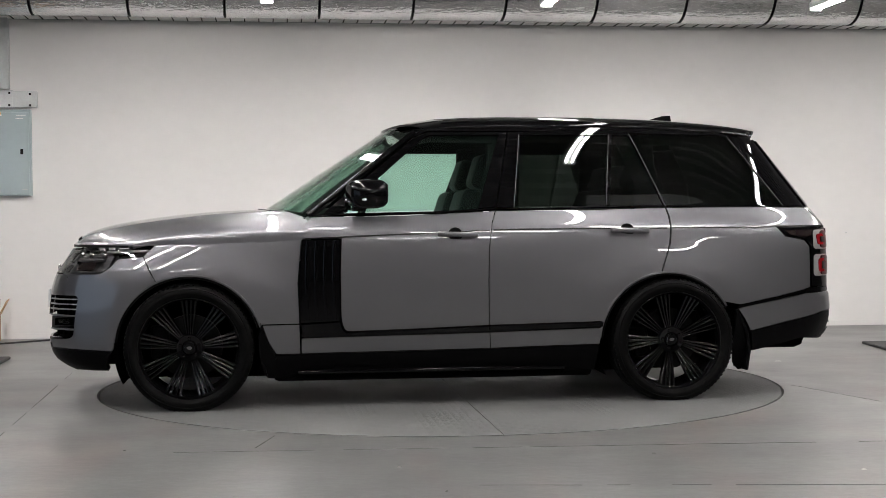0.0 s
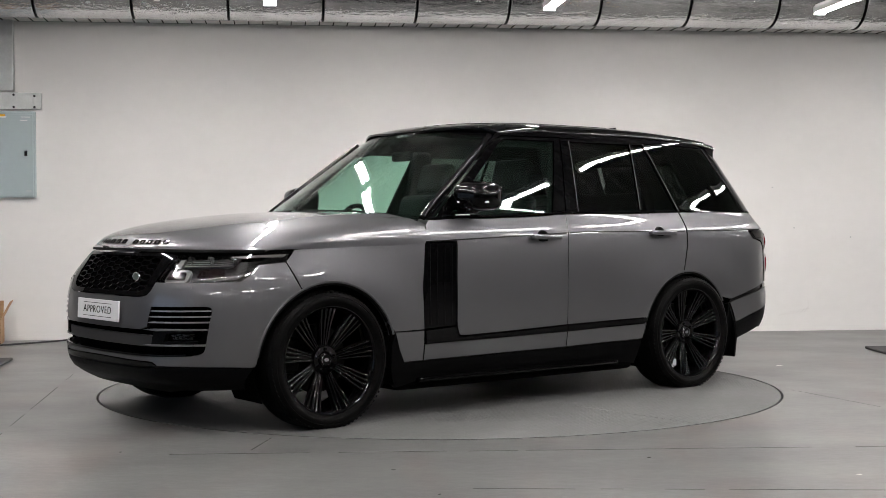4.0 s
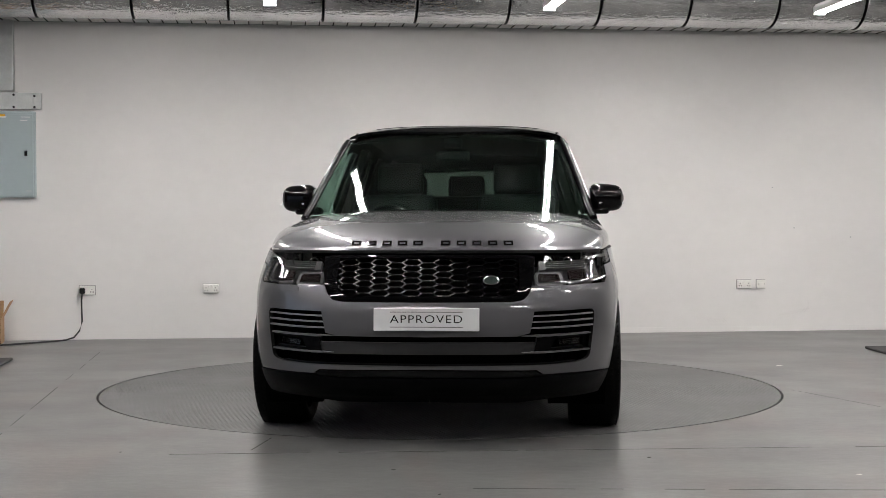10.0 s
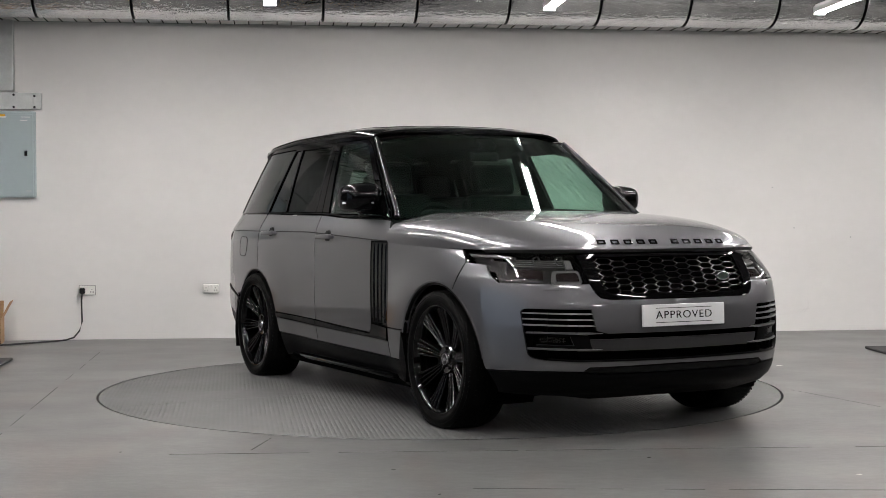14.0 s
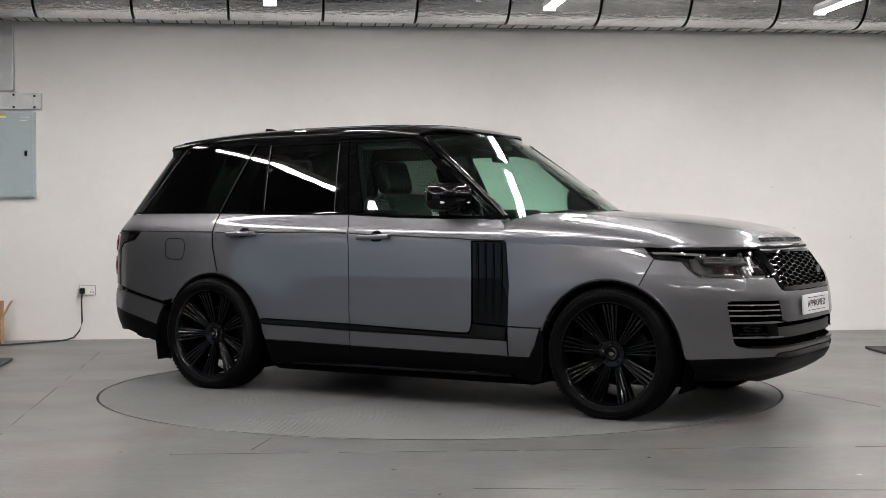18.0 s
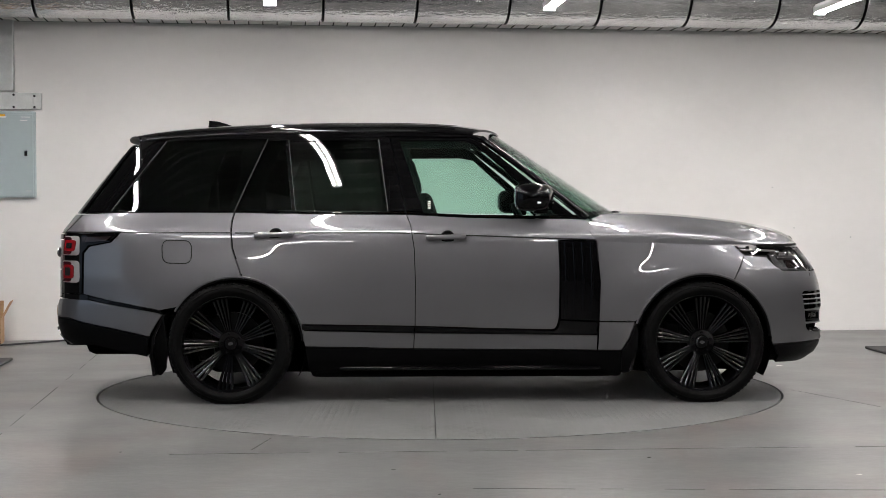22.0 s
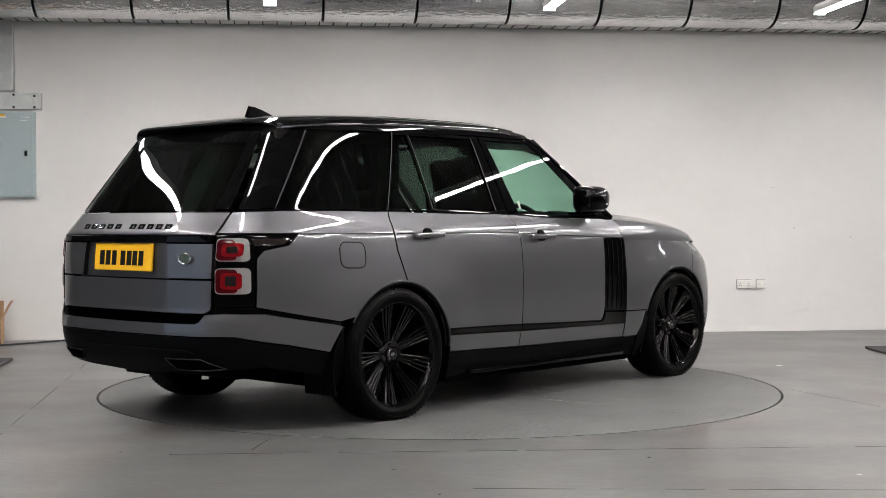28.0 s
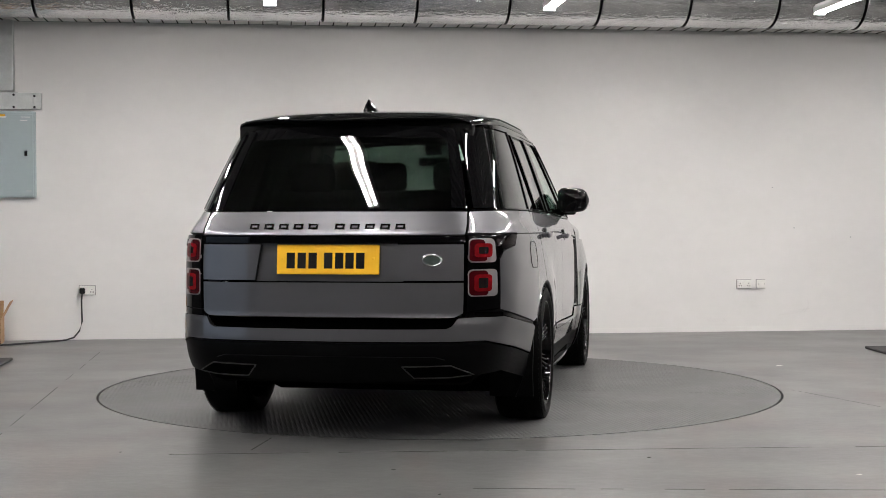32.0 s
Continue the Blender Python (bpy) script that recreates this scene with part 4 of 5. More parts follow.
def mirror(car, sgn):
    """A door mirror: cap, lower shell, arm, glass and its light strip."""
    bm = bmesh.new()
    secs = []
    for i in range(13):
        t = i / 12
        y = 0.872 + 0.215 * t
        k = max(0.02, 1 - abs(2 * t - 0.92) ** 4.5 / 1.45) ** 0.5
        hz, hx = 0.090 * k * (1.03 - 0.14 * t), (0.130 - 0.024 * t) * k
        cz, cx = 1.272 - 0.004 * t, 0.424 - 0.032 * t
        ring = []
        for j in range(24):
            a = 2 * math.pi * j / 24
            c, s = math.cos(a), math.sin(a)
            ex = math.copysign(abs(c) ** (0.8 if c > 0 else 0.45), c) * hx
            ez = math.copysign(abs(s) ** 0.62, s) * hz
            ring.append(bm.verts.new((cx + ex, sgn * y, cz + ez)))
        secs.append(ring)
    for a, b in zip(secs, secs[1:]):
        for j in range(24):
            bm.faces.new((a[j], a[(j + 1) % 24], b[(j + 1) % 24], b[j]))
    bm.faces.new(secs[0]), bm.faces.new(secs[-1])
    bmesh.ops.recalc_face_normals(bm, faces=bm.faces[:])
    m = part("door_mirror", bm, GLOSS, car, "gloss black door mirror housing", True)
    part("mirror_arm", box((0.085, 0.17, 0.045), pose(0.46, sgn * 0.905, 1.190, 0, 0, 0), 0.016, seg=3), GLOSS, m, smooth=True)
    part("mirror_glass", box((0.004, 0.136, 0.112), pose(0.305, sgn * 0.972, 1.272, 0, 0, sgn * 9), 0.0018), mat("mirror_silver", (0.8, 0.8, 0.8), 0.0, 1.0), m, "silvered mirror glass")
    part("indicator", tube([(0.531 - 0.054 * t - 0.050 * t ** 4, sgn * (0.925 + 0.158 * t), 1.236 - 0.001 * t) for t in (0, .25, .5, .75, 1)], 0.0075, seg=8, flat=0.8), WHITEPLATE, m, "thin pale indicator strip", True)


def ends(car):
    F = lambda name, poly, material, parent=car, label="", mirror=True, **k: patch(name, poly, front, 0.024 if material is PAINT else 0.045, 0.024 if material is PAINT else 0.04, material, parent, label, su=0.9, mirror=mirror, **k)
    a_hi = [p for p in arc(0, 64, 2)]
    bumper = F("front_bumper", [fy(0, 0.720), fy(0.42, 0.722), fy(0.478, 0.732), fy(0.505, 0.760), fy(0.522, 0.803), fy(0.70, 0.803), fx(1.972, 0.808), fx(1.919, 0.843), fx(1.868, 0.894), fx(1.719, 0.907), fx(1.655, 0.772),
               *[fx(*p) for p in a_hi], fx(1.905, 0.356), fx(2.05, 0.362), fy(0.70, 0.364), fy(0.575, 0.362), fy(0.545, 0.383), fy(0, 0.386), fy(0, 0.404), fy(0.60, 0.410), fy(0.74, 0.418), fy(0.80, 0.432, 0.03), fy(0.832, 0.680, 0.03), fy(0.534, 0.674), fy(0.512, 0.567), fy(0.45, 0.551), fy(0, 0.547)],
               PAINT, car, "", thick=0.02, gap=0.0012)
    # near-black sheet gives the depth of the intake its shade
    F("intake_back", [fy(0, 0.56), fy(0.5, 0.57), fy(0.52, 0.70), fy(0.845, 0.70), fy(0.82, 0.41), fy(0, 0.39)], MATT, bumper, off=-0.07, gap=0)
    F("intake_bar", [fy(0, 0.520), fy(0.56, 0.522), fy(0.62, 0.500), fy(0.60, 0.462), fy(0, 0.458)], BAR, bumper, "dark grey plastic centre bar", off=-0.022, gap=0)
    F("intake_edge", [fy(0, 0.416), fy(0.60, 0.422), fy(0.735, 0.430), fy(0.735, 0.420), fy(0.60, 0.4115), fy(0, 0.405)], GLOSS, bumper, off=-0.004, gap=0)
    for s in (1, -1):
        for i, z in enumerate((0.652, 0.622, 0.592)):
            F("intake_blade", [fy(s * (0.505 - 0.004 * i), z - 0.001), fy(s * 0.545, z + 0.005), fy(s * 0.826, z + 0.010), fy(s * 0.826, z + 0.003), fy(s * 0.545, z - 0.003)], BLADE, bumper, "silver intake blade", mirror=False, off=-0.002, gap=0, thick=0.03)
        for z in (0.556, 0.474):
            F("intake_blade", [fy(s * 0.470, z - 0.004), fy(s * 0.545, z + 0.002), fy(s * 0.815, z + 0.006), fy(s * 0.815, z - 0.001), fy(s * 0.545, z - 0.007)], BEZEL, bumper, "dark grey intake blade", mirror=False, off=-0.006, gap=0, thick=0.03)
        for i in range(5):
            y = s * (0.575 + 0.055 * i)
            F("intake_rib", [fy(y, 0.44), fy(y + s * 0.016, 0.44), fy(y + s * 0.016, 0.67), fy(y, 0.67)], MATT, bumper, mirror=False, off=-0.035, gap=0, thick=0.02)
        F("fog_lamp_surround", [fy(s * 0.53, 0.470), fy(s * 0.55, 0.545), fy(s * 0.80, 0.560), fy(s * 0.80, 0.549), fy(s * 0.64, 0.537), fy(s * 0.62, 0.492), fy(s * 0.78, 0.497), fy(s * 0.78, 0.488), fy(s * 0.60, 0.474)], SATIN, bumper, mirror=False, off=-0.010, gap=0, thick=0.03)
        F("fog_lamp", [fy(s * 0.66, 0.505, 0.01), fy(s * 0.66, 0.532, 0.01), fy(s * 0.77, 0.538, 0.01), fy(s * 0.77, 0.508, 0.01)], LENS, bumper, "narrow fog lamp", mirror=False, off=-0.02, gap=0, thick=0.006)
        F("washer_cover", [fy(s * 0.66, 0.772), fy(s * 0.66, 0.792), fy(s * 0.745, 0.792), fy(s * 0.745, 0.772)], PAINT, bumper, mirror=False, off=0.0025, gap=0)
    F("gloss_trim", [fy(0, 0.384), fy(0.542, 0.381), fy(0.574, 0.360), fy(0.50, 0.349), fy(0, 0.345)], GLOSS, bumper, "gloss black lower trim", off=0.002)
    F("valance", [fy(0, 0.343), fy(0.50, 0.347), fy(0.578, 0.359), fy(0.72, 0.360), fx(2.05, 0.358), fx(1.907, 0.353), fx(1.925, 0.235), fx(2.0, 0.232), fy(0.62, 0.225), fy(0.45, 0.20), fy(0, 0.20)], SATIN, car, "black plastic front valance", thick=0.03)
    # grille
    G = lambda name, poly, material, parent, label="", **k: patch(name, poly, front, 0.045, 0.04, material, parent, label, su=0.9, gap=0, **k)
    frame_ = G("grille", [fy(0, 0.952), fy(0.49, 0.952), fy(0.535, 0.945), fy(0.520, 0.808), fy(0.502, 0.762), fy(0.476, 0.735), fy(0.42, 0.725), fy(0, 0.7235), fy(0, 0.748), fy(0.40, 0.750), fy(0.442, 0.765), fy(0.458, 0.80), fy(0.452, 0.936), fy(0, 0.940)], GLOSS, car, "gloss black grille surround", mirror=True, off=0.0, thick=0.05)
    # shade behind the mesh, put in as a near-black sheet
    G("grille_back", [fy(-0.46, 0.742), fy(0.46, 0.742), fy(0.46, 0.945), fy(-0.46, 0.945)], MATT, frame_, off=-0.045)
    bm = bmesh.new()
    for c in range(-6, 7):
        for r in range(-1, 8):
            y0, z0 = c * 0.0795, 0.748 + r * 0.030 + (0.015 if c % 2 else 0)
            pts = [(y0 - 0.0265, z0 + 0.015), (y0 + 0.0265, z0 + 0.015), (y0 + 0.053, z0), (y0 + 0.0265, z0 - 0.015)]
            for a, b in zip(pts, pts[1:]):
                if max(abs(a[0]), abs(b[0])) > 0.456 or not all(0.738 < q[1] < 0.946 for q in (a, b)):
                    continue
                va, vb = (Vector(front(*fy(*q))) for q in (a, b))
                tube([va + Vector((-0.014, 0, 0)), vb + Vector((-0.014, 0, 0))], 0.0066, bm, seg=6, flat=0.8)
    part("grille_mesh", bm, MESHBLACK, frame_, "gloss black honeycomb grille mesh")
    # rear end
    R = lambda name, poly, material, parent=car, label="", mirror=True, **k: patch(name, poly, rear, 0.024 if material is PAINT else 0.045, 0.024 if material is PAINT else 0.04, material, parent, label, su=0.9, mirror=mirror, **k)
    gate = R("tailgate", [ry(0, 0.642), ry(0.66, 0.642, 0.02), ry(0.694, 0.665), ry(0.697, 0.818), ry(0, 0.818)], PAINT, car, "", thick=0.025)
    for lift_ in (rear, lambda a, z: (rear(a, z)[0], -rear(a, z)[1], z)):
        patch("tailgate_panel", [ry(0.385, 0.824), ry(0.697, 0.824), ry(0.697, 1.010), ry(0.352, 1.010)], lift_, 0.045, 0.04, PAINT, gate, thick=0.04, su=0.9)
    R("plate_recess", [ry(0, 0.822), ry(0.39, 0.822), ry(0.36, 1.014), ry(0, 1.014)], PAINT, gate, off=-0.026, gap=0)
    R("finisher_strip", [ry(0, 1.013), ry(0.699, 1.013), ry(0.700, 1.049), ry(0, 1.049)], GLOSS, gate, "gloss black finisher strip", off=0.006)
    R("upper_panel", [ry(0, 1.052), ry(0.700, 1.054), ry(0.696, 1.174), ry(0, 1.176)], PAINT, gate, thick=0.02)
    R("rear_window", [ry(0, 1.182), ry(0.69, 1.182), ry(0.64, 1.40), ry(0.595, 1.560), ry(0, 1.575)], DARKGLASS, gate, "dark tinted rear window", thick=0.004, off=-0.002, gap=0.001)
    for lift_ in (rear, lambda a, z: (rear(a, z)[0], -rear(a, z)[1], z)):
        patch("window_surround", [ry(0.612, 1.190), ry(0.688, 1.184), ry(0.664, 1.30), ry(0.624, 1.45), ry(0.575, 1.612), ry(0.530, 1.61), ry(0.572, 1.42)], lift_, 0.045, 0.04, GLOSS, gate, off=0.001, su=0.9)
    R("window_band", [ry(0, 1.548), ry(0.60, 1.530), ry(0.572, 1.622), ry(0, 1.650)], GLOSS, gate, "black band above the rear window", off=-0.008, gap=0)
    # black sheet drawn for the shade between tailgate and bumper
    R("step_gap_shade", [ry(0, 0.575), ry(0.66, 0.575), ry(0.70, 0.68), ry(0, 0.68)], MATT, car, "near-black sheet for the shade under the tailgate", off=-0.06, gap=0)
    bump = R("rear_bumper", [ry(0, 0.586), ry(0.615, 0.590), ry(0.640, 0.602), ry(0.665, 0.640), ry(0.75, 0.644), rx(-2.35, 0.640), rx(-1.916, 0.566), rx(-1.872, 0.552), rx(-1.955, 0.415), rx(-2.2, 0.466), rx(-2.489, 0.522), ry(0.5, 0.522), ry(0, 0.520)], PAINT, car, "", thick=0.025, off=0.004)
    R("bumper_skirt", [ry(0, 0.517), ry(0.5, 0.519), rx(-2.489, 0.519), rx(-2.2, 0.463), rx(-1.957, 0.412), rx(-1.975, 0.285), rx(-2.322, 0.355), ry(0.66, 0.335), ry(0.40, 0.315), ry(0, 0.300)], SATIN, bump, "black plastic bumper skirt", thick=0.03)
    R("bumper_ledge", [ry(0, 0.448), ry(0.55, 0.450), ry(0.60, 0.436), ry(0, 0.430)], SATIN, bump, off=0.010, gap=0)
    for lift_ in (rear, lambda a, z: (rear(a, z)[0], -rear(a, z)[1], z)):
        patch("joint_trim", [rx(-2.388, 0.672), rx(-1.888, 0.576), rx(-1.874, 0.556), rx(-2.35, 0.644), ry(0.69, 0.646), ry(0.69, 0.672)], lift_, 0.045, 0.04, GLOSS, car, "gloss black joint strip", off=-0.006, gap=0, su=0.9)
    for s in (1, -1):
        ring = [(0.385, 0.398), (0.630, 0.404), (0.735, 0.352), (0.62, 0.340), (0.44, 0.338)]
        pts = []
        for (y0, z0), (y1, z1) in zip(ring, ring[1:] + ring[:1]):
            pts += [(y0 + (y1 - y0) * k / 6, z0 + (z1 - z0) * k / 6) for k in range(6)]
        vs = [Vector(rear(*ry(s * y, z))) + Vector((-0.006, 0, 0)) for y, z in pts]
        ex = part("exhaust_trim", tube(vs + vs[:1], 0.0032, seg=8), BAR, bump, "dark metal exhaust surround", True)
        # flat near-black sheet stands in for the shaded opening
        R("exhaust_mouth_shade", [ry(s * 0.395, 0.394), ry(s * 0.628, 0.400), ry(s * 0.725, 0.354), ry(s * 0.62, 0.344), ry(s * 0.445, 0.343)], MATT, ex, mirror=False, off=0.003, gap=0, thick=0.004)


def top(car):
    d = math.radians
    hood = patch("bonnet", [(0, -d(90)), (0, d(90)), (1, d(90)), (1, -d(90))], bonnet, 0.025, d(2.5), PAINT, car, "", thick=0.015, gap=0.003, su=1.2, sv=0.85)
    patch("cowl", [(-0.96, 1.125), (0.96, 1.125), (0.96, 1.150), (0.5, 1.186), (0, 1.199), (-0.5, 1.186), (-0.96, 1.150)], lambda q, z: (screen(q, z)[0] + 0.02, screen(q, z)[1], z - 0.012), 0.08, 0.03, SATIN, car, "black plastic cowl", gap=0, off=-0.01)
    patch("windscreen", [(-0.955, 1.140), (-0.5, 1.176), (0, 1.188), (0.5, 1.176), (0.955, 1.140), (0.957, 1.40), (0.955, 1.640, 0.03), (0.5, 1.690), (0, 1.700), (-0.5, 1.690), (-0.955, 1.640, 0.03), (-0.957, 1.40)],
          screen, 0.08, 0.04, SCREEN, car, "green-tinted laminated windscreen", thick=0.005, gap=0, su=0.8)
    for s in (1, -1):
        band = [Vector(screen(s * 0.975, 1.145 + 0.505 * i / 12)) for i in range(13)]
        part("screen_pillar", tube(band, 0.020, seg=10), GLOSS, car, "gloss black windscreen pillar", True)
        edge = [Vector(screen(s * 0.985, 1.145 + 0.49 * i / 12)) + Vector((-0.010, s * 0.016, 0.002)) for i in range(13)]
        part("pillar_strip", tube(edge, 0.0045, seg=6), GLOSS, car, "thin black pillar strip", True)
        part("wiper", tube([Vector(screen(q, 1.18 - 0.045 * abs(q) ** 2)) + Vector((0.03, 0, 0.005)) for q in ([0.05, 0.3, 0.6] if s > 0 else [-0.62, -0.4, -0.1])], 0.009, seg=6), SATIN, car, "black windscreen wiper")
    # black band round the glass and the sensor housing
    patch("screen_band", [(-0.95, 1.142), (-0.5, 1.178), (0, 1.190), (0.5, 1.178), (0.95, 1.142), (0.95, 1.165), (0.5, 1.198), (0, 1.210), (-0.5, 1.198), (-0.95, 1.165)], screen, 0.08, 0.04, MATT, car, off=-0.012, gap=0, su=0.8, thick=0.002)
    patch("screen_band", [(-0.95, 1.632), (-0.5, 1.668), (0, 1.678), (0.5, 1.668), (0.95, 1.632), (0.95, 1.645), (0.5, 1.692), (0, 1.702), (-0.5, 1.692), (-0.95, 1.645)], screen, 0.08, 0.04, MATT, car, off=-0.012, gap=0, su=0.8, thick=0.002)
    part("sensor_housing", box((0.08, 0.12, 0.04), pose(0.27, 0, 1.625, 0, 34, 0), 0.012), MATT, car)
    r = patch("roof", [(0, -d(90)), (0, d(90)), (1, d(90)), (1, -d(90))], roof, 0.03, d(4), GLOSS, car, "gloss black roof panel", thick=0.012, gap=0.0, su=2.5, sv=0.7)
    for s in (1, -1):
        pts = [Vector(roof(0.06 + 0.88 * i / 20, s * d(68))) + Vector((0, 0, 0.001)) for i in range(21)]
        part("roof_seam", tube(pts, 0.006, seg=6), SATIN, r, "black roof trim strip", True)
    patch("sunroof", [(0.48, -d(48)), (0.48, d(48)), (0.90, d(46)), (0.90, -d(46))], roof, 0.03, d(4), GLOSS, r, "black glass panoramic roof", thick=0.004, off=0.002, gap=0, su=2.5, sv=0.7)
    # the spoiler's lip and underside
    bm = bmesh.new()
    ups = [Vector(roof(0.0, d(-88 + 8 * i))) for i in range(23)]
    rows = []
    for dx, ky, dz in ((0.0, 1.0, -0.002), (-0.002, 1.0, -0.008), (0.006, 0.995, -0.014), (0.05, 0.985, -0.020), (0.17, 0.975, -0.022), (0.20, 0.97, -0.004)):
        rows.append([bm.verts.new(Vector((p.x + dx, p.y * ky, p.z + dz))) for p in ups])
    for p, q in zip(rows, rows[1:]):
        for i in range(len(ups) - 1):
            bm.faces.new((p[i], p[i + 1], q[i + 1], q[i]))
    bmesh.ops.recalc_face_normals(bm, faces=bm.faces[:])
    part("spoiler", bm, SATIN, r, "black roof spoiler lip", True)
    # aerial fin
    bm = bmesh.new()
    rows = []
    for x, z0, hgt, w in ((-1.738, 1.740, 0.0, 0.036), (-1.728, 1.740, 0.074, 0.032), (-1.67, 1.743, 0.066, 0.038), (-1.61, 1.748, 0.044, 0.038), (-1.55, 1.752, 0.018, 0.030), (-1.515, 1.754, 0.001, 0.012)):
        rows.append([bm.verts.new((x - 0.006 * (k / 4 if hgt > 0.04 else 0), y, z)) for k, (y, z) in enumerate(((-w, z0 - 0.01), (-w * 0.55, z0 + hgt * 0.55), (0, z0 + hgt), (w * 0.55, z0 + hgt * 0.55), (w, z0 - 0.01)))])
    for p, q in zip(rows, rows[1:]):
        for k in range(4):
            bm.faces.new((p[k], p[k + 1], q[k + 1], q[k]))
    bmesh.ops.recalc_face_normals(bm, faces=bm.faces[:])
    part("aerial_fin", bm, GLOSS, r, "gloss black shark-fin aerial", True)


def lamps(car):
    for s in (1, -1):
        fl = (lambda a, z: front(a, z)) if s > 0 else (lambda a, z: (front(a, z)[0], -front(a, z)[1], z))
        out = [fy(0.540, 0.947), fy(0.70, 0.958), fx(2.0, 0.964), fx(1.80, 0.970), fx(1.662, 0.972), fx(1.722, 0.911), fx(1.868, 0.898), fx(1.919, 0.847), fx(1.972, 0.812), fy(0.70, 0.807), fy(0.526, 0.807)]
        L = lambda name, poly, material, parent, label="", **k: patch(name, poly, fl, 0.045, 0.04, material, parent, label, su=0.9, gap=k.pop("gap", 0), **k)
        h = L("headlight", out, LENS, car, "dark clear-lensed headlight unit", thick=0.004, off=-0.001, gap=0.002)
        L("bowl", out, BAR, h, off=-0.085)
        L("lamp_bezel", [fy(0.545, 0.815, 0.02), fy(0.70, 0.815, 0.02), fy(0.675, 0.885, 0.02), fy(0.540, 0.885, 0.02)], BEZEL, h, "silver lamp surround", off=-0.030, thick=0.02)
        L("projector", [fy(0.558, 0.829, 0.012), fy(0.675, 0.829, 0.012), fy(0.660, 0.871, 0.012), fy(0.555, 0.871, 0.012)], SMOKE, h, off=-0.024, thick=0.01)
        L("lamp_bezel", [fy(0.715, 0.815, 0.01), fx(1.990, 0.822), fx(1.935, 0.860), fx(1.905, 0.925), fx(1.945, 0.925), fx(1.972, 0.872), fx(2.025, 0.838), fy(0.712, 0.833)], BAR, h, "dark grey lamp surround", off=-0.028, thick=0.02)
        L("projector", [fy(0.725, 0.846, 0.01), fx(2.04, 0.850), fx(2.02, 0.895), fy(0.712, 0.890, 0.01)], SMOKE, h, off=-0.032, thick=0.01)
        L("lamp_post", [fy(0.565, 0.893), fy(0.600, 0.893), fy(0.592, 0.940), fy(0.562, 0.938)], BEZEL, h, off=-0.03, thick=0.02)
        for i in range(4):
            z = 0.908 + 0.011 * i
            L("reflector", [fy(0.60, z), fy(0.82, z + 0.004), fy(0.82, z + 0.009), fy(0.60, z + 0.005)], BEZEL, h, off=-0.04, thick=0.02)
        for y in (0.60, 0.70, 0.79):
            p = Vector(fl(*fy(y, 0.915)))
            part("lens_ring", lathe([(0.020, -0.02), (0.024, 0.0), (0.020, 0.004)], 20, axis="x", m=Matrix.Translation(p + Vector((-0.055, 0, 0)))), CHROME, h, smooth=True)
        L("day_light", [fx(1.70, 0.958), fx(1.82, 0.958), fy(0.80, 0.952), fy(0.80, 0.944), fx(1.82, 0.948), fx(1.72, 0.946)], SILVER, h, "thin silver running light", off=-0.02, thick=0.01)
        # rear lamp
        rl = (lambda a, z: rear(a, z)) if s > 0 else (lambda a, z: (rear(a, z)[0], -rear(a, z)[1], z))
        T = lambda name, poly, material, parent, label="", **k: patch(name, poly, rl, 0.04, 0.04, material, parent, label, su=0.9, gap=k.pop("gap", 0), **k)
        t = T("tail_light", [ry(0.703, 0.672), ry(0.704, 1.056), rx(-2.150, 1.054), rx(-2.208, 1.000), rx(-2.350, 0.976), rx(-2.389, 0.934), rx(-2.394, 0.680)], GLOSS, car, "black tail light with two red square lamps", off=0.003, gap=0.002, thick=0.05)
        for z0, z1 in ((0.745, 0.882), (0.915, 1.036)):
            T("chrome_edge", [ry(0.712, z0, 0.025), rx(-2.412, z0, 0.025), rx(-2.412, z1, 0.025), ry(0.712, z1, 0.025)], SILVER, t, "bright lamp edge", off=0.006, thick=0.01)
            T("lamp_cover", [ry(0.716, z0 + 0.006, 0.025), rx(-2.470, z0 + 0.006, 0.02), rx(-2.470, z1 - 0.006, 0.02), ry(0.716, z1 - 0.006, 0.025)], REDDARK, t, "dark red lamp cover", off=0.010, thick=0.01)
            T("red_ring", [ry(0.738, z0 + 0.026, 0.018), ry(0.815, z0 + 0.026, 0.018), ry(0.815, z1 - 0.026, 0.018), ry(0.738, z1 - 0.026, 0.018)], REDLENS, t, "bright red lamp ring", off=0.0125, thick=0.008)
            T("lamp_heart", [ry(0.757, z0 + 0.043, 0.008), ry(0.797, z0 + 0.043, 0.008), ry(0.797, z1 - 0.043, 0.008), ry(0.757, z1 - 0.043, 0.008)], SMOKE, t, off=0.0145, thick=0.008)
        T("corner_trim", [ry(0.703, 0.642), ry(0.703, 0.670), rx(-2.357, 0.677), rx(-2.355, 0.640)], GLOSS, t, off=0.0)
        T("arm_groove", [rx(-2.40, 1.030), rx(-2.20, 1.034), rx(-2.235, 1.006), rx(-2.39, 0.996)], SMOKE, t, off=0.006, thick=0.004)


